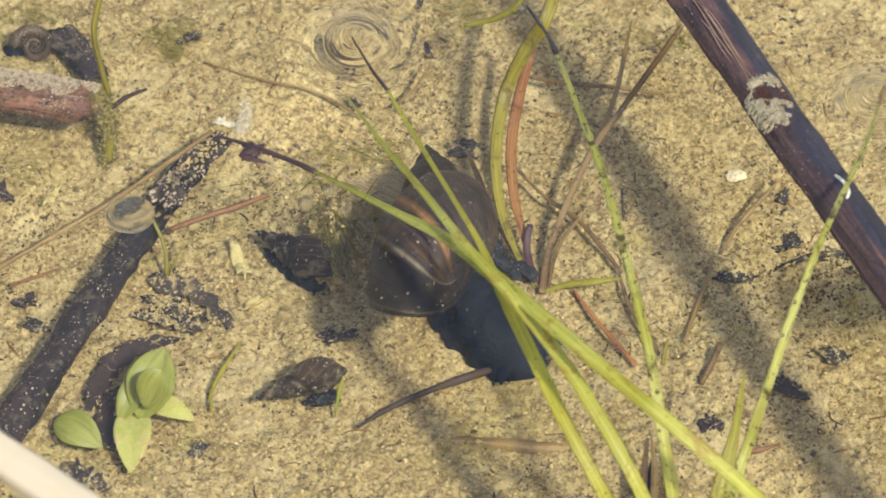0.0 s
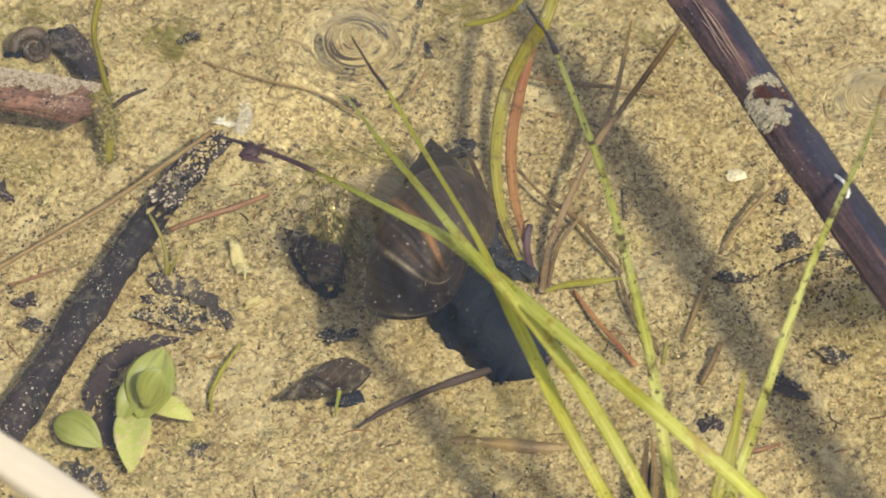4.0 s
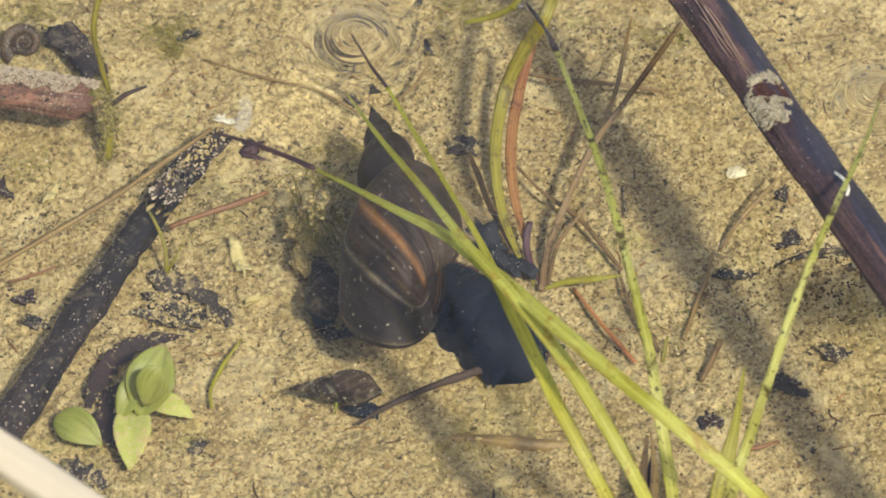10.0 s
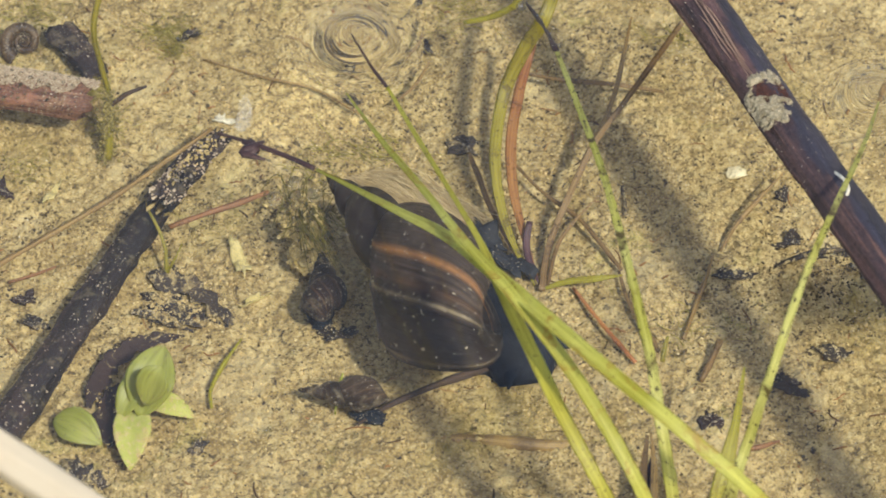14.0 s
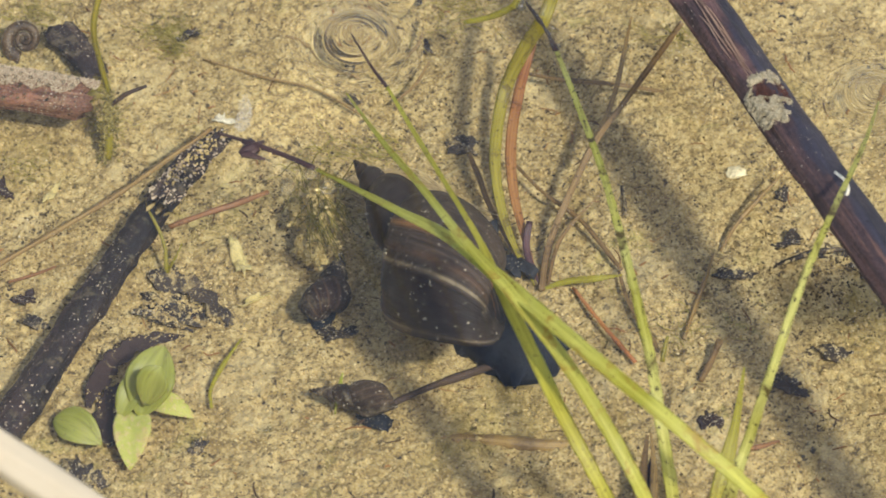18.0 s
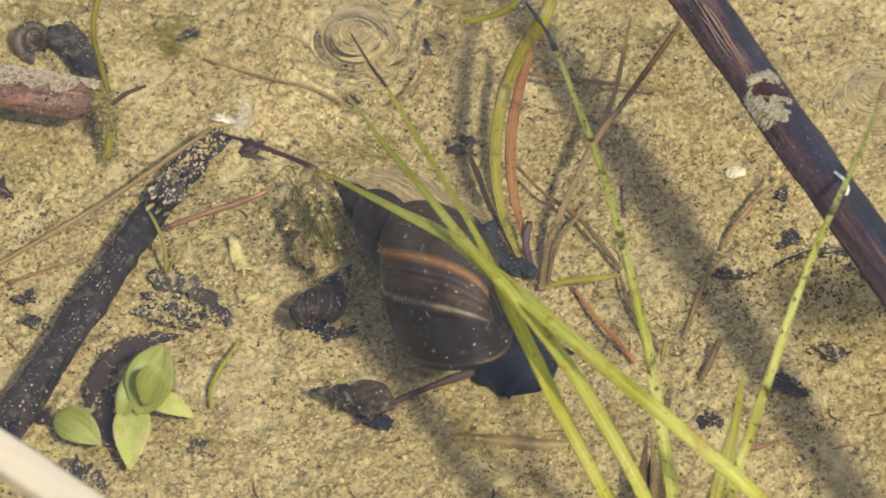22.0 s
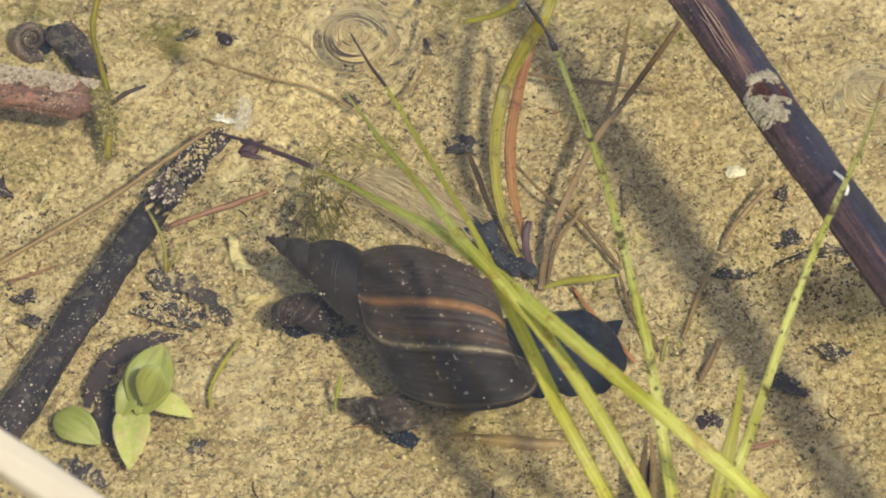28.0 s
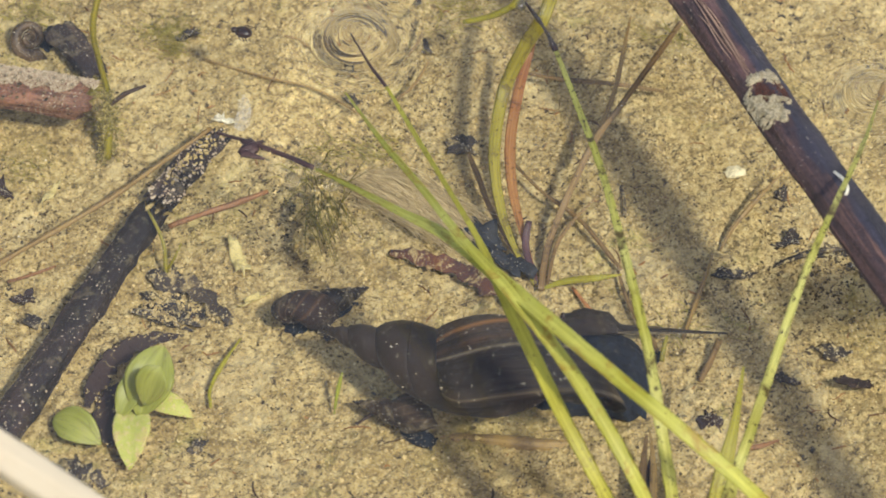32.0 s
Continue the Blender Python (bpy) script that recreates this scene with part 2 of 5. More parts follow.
CRUSTPLATE = mat_plain("crust_plate", (0.20, 0.165, 0.095), (0.42, 0.36, 0.23), 1.1, 0.9, 0.4)
GREEN = mat_blade("fresh_blade", (0.42, 0.40, 0.045), (0.60, 0.585, 0.13), (0.34, 0.19, 0.02), 0.4, 0.75)
OLIVE = mat_blade("olive_blade", (0.38, 0.34, 0.025), (0.50, 0.46, 0.06), (0.22, 0.15, 0.03), 0.3, 0.4)
SPOTTED = mat_blade("spotted_blade", (0.42, 0.40, 0.06), (0.60, 0.575, 0.17), (0.08, 0.05, 0.015), 0.35, 0.95, 0.42, 0.60)
YELLOW = mat_blade("yellowing_leaf", (0.30, 0.25, 0.02), (0.42, 0.36, 0.04), (0.10, 0.06, 0.02), 0.25, 0.7)
RUSTY = mat_blade("rusty_stem", (0.22, 0.095, 0.038), (0.33, 0.165, 0.065), (0.07, 0.035, 0.022), 0.0, 0.7)
RED = mat_blade("red_leaf", (0.30, 0.10, 0.03), (0.46, 0.23, 0.07), (0.09, 0.04, 0.02), 0.25, 0.8)
BROWN = mat_blade("dead_leaf", (0.21, 0.125, 0.048), (0.35, 0.23, 0.10), (0.06, 0.036, 0.02), 0.25, 0.7, 0.28)
TAN = mat_blade("straw", (0.25, 0.155, 0.055), (0.37, 0.25, 0.09), (0.11, 0.06, 0.03), 0.1, 0.5)
SPLINT = mat_blade("bark_fibre", (0.20, 0.115, 0.08), (0.40, 0.26, 0.17), (0.06, 0.03, 0.03), 0.0, 0.6)
ROOT = mat_blade("dark_root", (0.045, 0.026, 0.018), (0.09, 0.054, 0.036), (0.02, 0.012, 0.01), 0.0, 0.6, 0.75)
PURPLE = mat_blade("purple_leaf", (0.06, 0.025, 0.035), (0.12, 0.055, 0.06), (0.02, 0.012, 0.014), 0.1, 0.5)
BLACKTIP = mat_blade("rotten_tip", (0.028, 0.014, 0.014), (0.06, 0.03, 0.025), (0.01, 0.006, 0.006), 0.0, 0.5)
GREENSTEM = mat_blade("green_stem", (0.24, 0.21, 0.02), (0.34, 0.29, 0.04), (0.09, 0.07, 0.02), 0.15, 0.5)
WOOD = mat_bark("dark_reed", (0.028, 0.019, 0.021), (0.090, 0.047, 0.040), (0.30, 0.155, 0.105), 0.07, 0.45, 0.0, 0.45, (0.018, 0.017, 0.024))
ROTTEN = mat_bark("rotten_reed", (0.010, 0.008, 0.010), (0.038, 0.024, 0.024), (0.11, 0.072, 0.058), 0.08, 0.55, 0.22)
REDREED = mat_bark("red_reed", (0.08, 0.034, 0.024), (0.24, 0.115, 0.075), (0.46, 0.29, 0.19), 0.10, 0.6, 0.2, 0.25)
PALEREED = mat_plain("bleached_reed", (0.54, 0.44, 0.29), (0.60, 0.50, 0.34), 30, 0.4, 0.02, 0.5, 0.0, 0.06)
SHELL = mat_shell("horn_brown_shell", (0.022, 0.016, 0.014), (0.074, 0.053, 0.041), (0.34, 0.165, 0.062), (0.40, 0.33, 0.21),
                  ((0.888, 0.0065, 1.0, "pale"), (0.858, 0.014, 0.18, "band"), (0.793, 0.016, 1.0, "band"), (0.575, 0.02, 0.14, "band"), (0.998, 0.006, 0.7, "pale")), 0.890, (0.58, 0.75, 0.45))
SMALLSHELL = mat_shell("brown_shell", (0.011, 0.008, 0.009), (0.036, 0.022, 0.019), (0.17, 0.09, 0.05), (0.26, 0.20, 0.12),
                       ((0.93, 0.012, 0.5, "band"), (0.86, 0.01, 0.5, "band"), (0.79, 0.012, 0.45, "band"), (0.70, 0.02, 0.4, "band"), (0.99, 0.008, 0.5, "pale")), 0.955, (0.53, 0.66, 0.75))
SILTSHELL = mat_shell("silty_brown_shell", (0.021, 0.014, 0.011), (0.082, 0.052, 0.034), (0.22, 0.14, 0.08), (0.32, 0.25, 0.15),
                      ((0.93, 0.012, 0.5, "band"), (0.86, 0.01, 0.5, "band"), (0.79, 0.012, 0.45, "band"), (0.70, 0.02, 0.4, "band"), (0.99, 0.008, 0.5, "pale")), 0.955, (0.50, 0.64, 0.8))
COILSHELL = mat_plain("coil_shell", (0.035, 0.021, 0.013), (0.15, 0.098, 0.055), 2.2, 0.45, 0.2)
FLESH = mat_plain("slate_flesh", (0.006, 0.009, 0.017), (0.014, 0.019, 0.033), 3.5, 0.6, 0.6, 0.18)
HUMUS = mat_scrap("black_humus", (0.016, 0.013, 0.014), (0.07, 0.052, 0.04), 0.54)
SILTLEAF = mat_scrap("silted_black_leaf", (0.012, 0.011, 0.015), (0.04, 0.03, 0.028), 0.53)
BLUEROT = mat_scrap("blue_black_sheath", (0.010, 0.012, 0.018), (0.030, 0.032, 0.040), 0.66)
REDROT = mat_scrap("red_rotten_sheath", (0.02, 0.016, 0.022), (0.13, 0.05, 0.03), 0.56)
ROTLEAF = mat_scrap("rotting_leaf", (0.016, 0.009, 0.010), (0.046, 0.026, 0.022), 0.61)
LEAF = mat_blade("soft_green_leaf", (0.34, 0.375, 0.05), (0.50, 0.525, 0.14), (0.46, 0.42, 0.18), 0.4, 0.35, 0.35)
PALELEAF = mat_scrap("silted_leaf", (0.34, 0.37, 0.07), (0.50, 0.50, 0.16), 0.52)
ALGA = mat_plain("green_alga", (0.36, 0.30, 0.06), (0.52, 0.45, 0.13), 6, 0.7, 0.2, 0.3, 0.2)
THREAD = mat_plain("alga_thread", (0.13, 0.11, 0.02), (0.26, 0.22, 0.05), 6, 0.7, 0.2, 0.3, 0.2)
STEMFUR = mat_grain("alga_silt", (0.13, 0.11, 0.035), (0.40, 0.33, 0.12))
GOLDSILT = mat_plain("golden_silt_lump", (0.36, 0.27, 0.095), (0.64, 0.51, 0.23), 1.3, 0.95, 0.5, 0.2)
RUSTRED = mat_blade("rust_red_stem", (0.42, 0.13, 0.045), (0.56, 0.25, 0.09), (0.14, 0.06, 0.03), 0.1, 0.35)
LIME = mat_blade("bright_shoot", (0.36, 0.40, 0.05), (0.50, 0.54, 0.10), (0.2, 0.2, 0.05), 0.3, 0.2)
PLANTBIT = mat_grain("plant_bits", (0.03, 0.02, 0.015), (0.34, 0.17, 0.06), 0.8)
FLUFF = mat_grain("pale_fibre", (0.44, 0.335, 0.17), (0.66, 0.53, 0.30), 0.9)
FLOC = mat_grain("silt_floc", (0.27, 0.195, 0.080), (0.62, 0.485, 0.235), 0.95)
RUSTLEAF = mat_scrap("rusty_leaf", (0.12, 0.062, 0.02), (0.30, 0.18, 0.065), 0.60)
BONE = mat_plain("bleached_scrap", (0.62, 0.56, 0.40), (0.80, 0.76, 0.62), 4, 0.5, 0.2)
CREAM = mat_plain("cream_shell", (0.80, 0.70, 0.42), (0.88, 0.80, 0.56), 3, 0.7, 0.3)
YELLOWBIT = mat_plain("yellow_scrap", (0.50, 0.41, 0.16), (0.64, 0.55, 0.26), 6, 0.7, 0.3)
TADPOLE = mat_plain("tadpole_skin", (0.009, 0.007, 0.008), (0.040, 0.027, 0.024), 1.2, 0.45, 0.6)
TAILFIN = mat_plain("tail_fin", (0.17, 0.13, 0.08), (0.30, 0.24, 0.15), 3, 0.5, 0.1, 0.4, 0.5)
BEETLE = mat_plain("beetle_black", (0.012, 0.006, 0.005), (0.045, 0.02, 0.015), 2, 0.3, 0.05)
WATER = mat_water()
RIPPLE = mat_ripple()
BUBBLE = mat_clear("air_bubble")


# ---- mesh helpers (millimetres in, metres out) ----
def mm(p):
    return Vector((p[0] * MM, p[1] * MM, p[2] * MM))


def link_mesh(name, verts, faces, material, uvs=None, smooth=True):
    me = bpy.data.meshes.new(name)
    me.from_pydata(verts, [], faces)
    if uvs is not None:
        layer = me.uv_layers.new(name="UVMap")
        index = np.empty(len(me.loops), dtype=np.int32)
        me.loops.foreach_get("vertex_index", index)
        layer.data.foreach_set("uv", np.asarray(uvs, dtype=np.float32)[index].ravel())
    if smooth:
        me.polygons.foreach_set("use_smooth", [True] * len(me.polygons))
    me.materials.append(material)
    me.update()
    return new(name, me)


def part(ob, parent, label=""):
    """Makes a mesh a part of its thing; the mesh was built in the thing's space."""
    ob.parent = parent
    if label:
        ob["label"] = label
    return ob


def empty(name, at=(0, 0, 0)):
    ob = new(name)
    ob.location = mm(at)
    return ob


def curve_points(pts, step):
    """A smooth line through control points of (x, y, z, width)."""
    P = [np.array(p, dtype=float) for p in pts]
    P = [2 * P[0] - P[1]] + P + [2 * P[-1] - P[-2]]
    out = []
    for i in range(1, len(P) - 2):
        a, b, c, d = P[i - 1:i + 3]
        n = max(2, int(np.linalg.norm((c - b)[:3]) / step))
        for k in range(n):
            t = k / n
            out.append(0.5 * (2 * b + (c - a) * t + (2 * a - 5 * b + 4 * c - d) * t * t + (3 * b - a - 3 * c + d) * t ** 3))
    out.append(P[-2])
    return out


def strand(name, pts, material, flat=1.0, sides=8, step=2.0, fold=0.0, wobble=0.0, seed=1, origin=None, twist=0.0, rag=0.0):
    """A tapering stem or leaf along pts; flat: thickness over width; fold: a keel along a leaf's middle."""
    rnd = random.Random(seed)
    line = curve_points(pts, step)
    o = Vector(origin) if origin is not None else Vector((0, 0, 0))
    verts, uvs, faces = [], [], []
    length = 0.0
    ph = [rnd.uniform(0, 6.28) for _ in range(3)]
    for i, p in enumerate(line):
        q = Vector(p[:3])
        nxt, prv = Vector(line[min(i + 1, len(line) - 1)][:3]), Vector(line[max(i - 1, 0)][:3])
        tan = (nxt - prv).normalized()
        side = tan.cross(Vector((0, -0.45, 0.9)))
        side = side.normalized() if side.length > 1e-4 else Vector((1, 0, 0))
        up = side.cross(tan).normalized()
        if twist:
            a = twist * i / len(line)
            side, up = side * math.cos(a) + up * math.sin(a), up * math.cos(a) - side * math.sin(a)
        w = max(p[3], 0.12) * 0.5
        w *= 1 + wobble * (math.sin(length * 0.55 + ph[0]) * 0.6 + math.sin(length * 1.4 + ph[1]) * 0.4)
        for k in range(sides):
            a = 2 * math.pi * k / sides
            cx, cy = math.cos(a), math.sin(a)
            lift = fold * (abs(cx) - 0.5) * w
            if rag:
                cx *= 1 + rag * (noise.noise(Vector((length / 2.1, 3 if cx > 0 else -3, seed))) + 0.4 * noise.noise(Vector((length / 0.83, 3 if cx > 0 else -3, seed))))
            v = q + side * (cx * w) + up * (cy * w * flat + lift)
            verts.append(mm(v) - o)
            uvs.append((k / sides if k <= sides / 2 else 1 - k / sides, length * 0.01))
        length += (nxt - q).length
    n = len(line)
    for i in range(n - 1):
        for k in range(sides):
            a, b = i * sides + k, i * sides + (k + 1) % sides
            faces.append((a, b, b + sides, a + sides))
    faces.append(tuple(range(sides - 1, -1, -1)))
    faces.append(tuple(range((n - 1) * sides, n * sides)))
    return link_mesh(name, verts, faces, material, uvs)


def blob(name, size, material, seed=1, rough=0.2, subdiv=3, flat_bottom=False, at=(0, 0, 0)):
    """A lumpy rounded body of that size (x, y, z) about at."""
    bm = bmesh.new()
    bmesh.ops.create_icosphere(bm, subdivisions=subdiv, radius=0.5)
    for v in bm.verts:
        k = 1 + rough * noise.noise(v.co * 3.0 + Vector((seed * 7.3, 0, 0))) + rough * 0.5 * noise.noise(v.co * 8 + Vector((0, seed * 3.1, 0)))
        c = v.co * k
        if flat_bottom and c.z < -0.15:
            c.z = -0.15
        v.co = mm((c.x * size[0] + at[0], c.y * size[1] + at[1], c.z * size[2] + at[2]))
    me = bpy.data.meshes.new(name)
    bm.to_mesh(me)
    bm.free()
    me.polygons.foreach_set("use_smooth", [True] * len(me.polygons))
    me.materials.append(material)
    return new(name, me)


def ground_height(x, y):
    """The bed's height in mm."""
    h = 1.6 * noise.noise(Vector((x / 38, y / 38, 1.7))) + 0.8 * noise.noise(Vector((x / 13, y / 13, 5.1)))
    h += 0.6 * noise.noise(Vector((x / 5.0, y / 5.0, 9.4)))
    return h + 0.4 * abs(noise.noise(Vector((x / 2.4, y / 2.4, 3.3)))) + 0.6 * noise.noise(Vector((x / 1.0, y / 1.0, 7.7)))


def flake(name, outline, material, seed=1, thick=0.5, lift=0.6, curl=0.6, rag=0.25, tip=0.0):
    """A ragged scrap of leaf on the bed: outline = (centre x, y, z, length, width, turn in degrees)."""
    cx, cy, cz, ln, wd, turn = outline
    rnd = random.Random(seed)
    n, rings = 40, 5
    ca, sa = math.cos(radians(turn)), math.sin(radians(turn))
    rad = [1 + rag * (noise.noise(Vector((math.cos(6.283 * i / n) * 1.7, math.sin(6.283 * i / n) * 1.7, seed * 5.7)))
                      + 0.7 * noise.noise(Vector((math.cos(6.283 * i / n) * 4.5, math.sin(6.283 * i / n) * 4.5, seed * 2.9)))
                      + 0.15 * rnd.uniform(-1, 1)) for i in range(n)]
    verts, faces = [], []
    o = mm((cx, cy, 0))
    for layer in (0, 1):
        for r in range(rings + 1):
            for i in range(n):
                a, f = 6.283185 * i / n, r / rings
                u, v = math.cos(a) * rad[i] * f * ln / 2, math.sin(a) * rad[i] * f * wd / 2
                if tip:
                    v *= 1 - tip * u / (ln / 2)
                x, y = cx + u * ca - v * sa, cy + u * sa + v * ca
                z = cz + ground_height(x, y) + lift + curl * noise.noise(Vector((u / 5, v / 5, seed))) * 2 + curl * (v / wd * 2) ** 2
                z += thick * (1 - 0.7 * f) if layer == 0 else -thick * 0.5
                verts.append(mm((x, y, z)) - o)
    m = (rings + 1) * n
    for layer in (0, 1):
        for r in range(rings):
            for i in range(n):
                a, b = layer * m + r * n + i, layer * m + r * n + (i + 1) % n
                f = (a, a + n, b + n, b)
                faces.append(f if layer == 0 else f[::-1])
    for i in range(n):
        a, b = rings * n + i, rings * n + (i + 1) % n
        faces.append((a, a + m, b + m, b))
    ob = link_mesh(name, verts, faces, material)
    ob.location = o
    return ob


def grains(name, places, sizes, material, seed, squash=0.7, soft=False):
    """Many small crumbs, joined; six-cornered, each one turned and stretched by chance."""
    rs = np.random.RandomState(seed)
    n = len(places)
    base = np.array([(1, 0, 0), (-1, 0, 0), (0, 1, 0), (0, -1, 0), (0, 0, 1), (0, 0, -1)], dtype=float)
    tri = np.array([(0, 2, 4), (2, 1, 4), (1, 3, 4), (3, 0, 4), (2, 0, 5), (1, 2, 5), (3, 1, 5), (0, 3, 5)])
    q = rs.normal(size=(n, 4))
    q /= np.linalg.norm(q, axis=1, keepdims=True)
    w, x, y, z = q.T
    turn = np.stack([np.stack([1 - 2 * (y * y + z * z), 2 * (x * y - z * w), 2 * (x * z + y * w)], -1),
                     np.stack([2 * (x * y + z * w), 1 - 2 * (x * x + z * z), 2 * (y * z - x * w)], -1),
                     np.stack([2 * (x * z - y * w), 2 * (y * z + x * w), 1 - 2 * (x * x + y * y)], -1)], 1)
    size = np.asarray(sizes, dtype=float)[:, None] * np.stack([rs.uniform(0.6, 1.2, n), rs.uniform(0.5, 1.0, n), rs.uniform(0.4, 0.9, n)], -1)
    v = np.einsum("nij,nkj->nki", turn, base[None] * size[:, None, :])
    v[:, :, 2] *= squash
    v = (v + np.asarray(places, dtype=float).reshape(n, 1, 3)) * MM
    f = tri[None] + 6 * np.arange(n)[:, None, None]
    me = bpy.data.meshes.new(name)
    me.vertices.add(6 * n)
    me.vertices.foreach_set("co", v.ravel())
    me.loops.add(24 * n)
    me.loops.foreach_set("vertex_index", f.ravel().astype(np.int32))
    me.polygons.add(8 * n)
    me.polygons.foreach_set("loop_start", np.arange(0, 24 * n, 3, dtype=np.int32))
    me.polygons.foreach_set("use_smooth", [soft] * (8 * n))
    me.materials.append(material)
    me.update(calc_edges=True)
    return new(name, me)


def silt_on(ob, n, lo, hi, material, seed, name="silt_specks", label="specks of fallen silt", up=0.15, clump=3.0, bias=0.0, sink=0.3):
    """Crumbs that lie on the upper faces of a thing, in patches; a part of it."""
    rnd = random.Random(seed)
    me = ob.data
    faces, areas = [], []
    turn = ob.matrix_world.to_3x3()
    for p in me.polygons:
        if (turn @ p.normal).z > up:
            faces.append(p)
            areas.append(p.area)
    if not faces:
        return None
    ps, ss = [], []
    for p in rnd.choices(faces, areas, k=n * 3):
        vs = [me.vertices[i].co for i in p.vertices]
        w = [rnd.random() + 0.02 for v in vs]
        q = sum((v * k for v, k in zip(vs, w)), Vector()) / sum(w) / MM
        if noise.noise(q / clump + Vector((seed * 1.7, 0, 0))) + rnd.uniform(-0.3, 0.3) < bias:
            continue
        size = lo + (hi - lo) * rnd.random() ** 3
        ps.append(tuple(q + p.normal * size * sink))
        ss.append(size)
        if len(ps) >= n:
            break
    return part(grains(name, ps, ss, material, seed), ob, label)


# ---- the setting ----
def build_bed():
    def axis(inner, step, far):
        a = [i * step for i in range(int(inner / step) + 1)]
        s = step
        while a[-1] < far:
            s *= 1.35
            a.append(a[-1] + s)
        return [-v for v in a[:0:-1]] + a
    xs, ys = axis(84, 0.4, 60000), axis(70, 0.5, 60000)
    verts, faces = [], []
    for y in ys:
        for x in xs:
            d = math.hypot(x, y)
            z = ground_height(x, y) if d < 400 else 0.0
            z += 260 * min(1.0, max(0.0, (d - 1600) / 900.0)) ** 2      # the pond's banks, far outside the view
            verts.append((x * MM, y * MM, z * MM))
    nx = len(xs)
    for j in range(len(ys) - 1):
        for i in range(nx - 1):
            a = j * nx + i
            faces.append((a, a + 1, a + 1 + nx, a + nx))
    return tagged(link_mesh("ground", verts, faces, BED), "pale yellow silt and sand on the pond bed", "ground", kind="structure")


build_bed()


def build_water():
    n = 64
    verts = [(0, 0, 0)] + [(1.9 * math.cos(6.283185 * i / n), 1.9 * math.sin(6.283185 * i / n), 0) for i in range(n)]
    faces = [(0, 1 + i, 1 + (i + 1) % n) for i in range(n)]
    w = link_mesh("water", verts, faces, WATER)
    w.location = (0, 0, DEPTH * MM)
    w.visible_shadow = False
    tagged(w, "clear shallow pond water with a smooth surface", "water", kind="structure")
    return w


water = build_water()


def ripple(at, reach, rings, height, pull):
    """Standing rings where a leaf tip draws the surface up: a small meniscus, then rings that die away."""
    nr, na = 130, 96
    verts, faces = [], []
    for i in range(nr + 1):
        f = i / nr
        r = reach * f
        for k in range(na):
            a = 6.283185 * k / na
            z = height * (1 - f) ** 1.4 * min(1.0, f * 5) * math.sin(f ** 0.85 * rings * 6.283185 + 0.5 * math.sin(a * 2 + 1))
            z += pull * math.exp(-(r / (0.50 * reach)) ** 2) * (1 + 0.10 * math.cos(a - 0.8))
            wob = 1 + 0.03 * math.sin(3 * a + f * 5)
            verts.append(mm((r * wob * math.cos(a), r * wob * math.sin(a), z + 0.25)))
    for i in range(nr):
        for k in range(na):
            a, b = i * na + k, i * na + (k + 1) % na
            faces.append((a, a + na, b + na, b))
    ob = link_mesh("ripple", verts, faces, RIPPLE)
    ob.location = mm((at[0], at[1], 0))
    ob.visible_shadow = False
    return part(ob, water, "rings of small ripples round a leaf tip")


ripple((-13.7, 16.2, 30), 11.0, 7, 0.065, 2.9)
ripple((-7.6, 26.4, 30), 4.6, 2, 0.10, 0.7)
ripple((67.5, 4.9, 30), 8.6, 6, 0.065, 2.2)


# ---- reeds and sticks ----
def rod(name, a, b, wa, wb, material, seed=1, flat=0.75, ends=0.6, ridges=7, step=1.0, rag=0.0):
    """A piece of dead reed from a to b, its own X along it; ragged ends, ridges, dents."""
    rnd = random.Random(seed)
    A, B = Vector(a), Vector(b)
    ln = (B - A).length
    n, sides = max(6, int(ln / step)), 28
    verts, faces = [], []
    for i in range(n + 1):
        f = i / n
        w = wa + (wb - wa) * f
        for k in range(sides):
            t = 6.283185 * k / sides
            r = 0.5 * w * (1 + 0.05 * math.cos(t * ridges + seed) + 0.10 * noise.noise(Vector((i * step / 9, math.cos(t) * 1.4, math.sin(t) * 1.4 + seed * 9)))
                           + rag * noise.noise(Vector((i * step / 3.2, math.cos(t) * 2.2, math.sin(t) * 2.2 + seed * 3))) + 0.03 * noise.noise(Vector((i * step / 2, math.cos(t) * 5, math.sin(t) * 5 + seed))))
            x = ln * f
            if i in (0, n):
                x += ends * rnd.uniform(-1, 1) * w * 0.35
            bow = 0.35 * math.sin(f * 3.14)
            verts.append(mm((x, math.cos(t) * r + bow, math.sin(t) * r * flat)))
    for i in range(n):
        for k in range(sides):
            p, q = i * sides + k, i * sides + (k + 1) % sides
            faces.append((p, q, q + sides, p + sides))
    c0, c1 = len(verts), len(verts) + 1
    verts += [mm((0.8, 0, 0)), mm((ln - 0.8, 0, 0))]
    faces += [(c0, (k + 1) % sides, k) for k in range(sides)]
    faces += [(c1, n * sides + k, n * sides + (k + 1) % sides) for k in range(sides)]
    ob = link_mesh(name, verts, faces, material)
    d = (B - A).normalized()
    s = Vector((0, 0, 1)).cross(d).normalized()
    m = Matrix((d, s, d.cross(s))).transposed().to_4x4()
    m.translation = mm(a)
    ob.matrix_world = m
    return ob


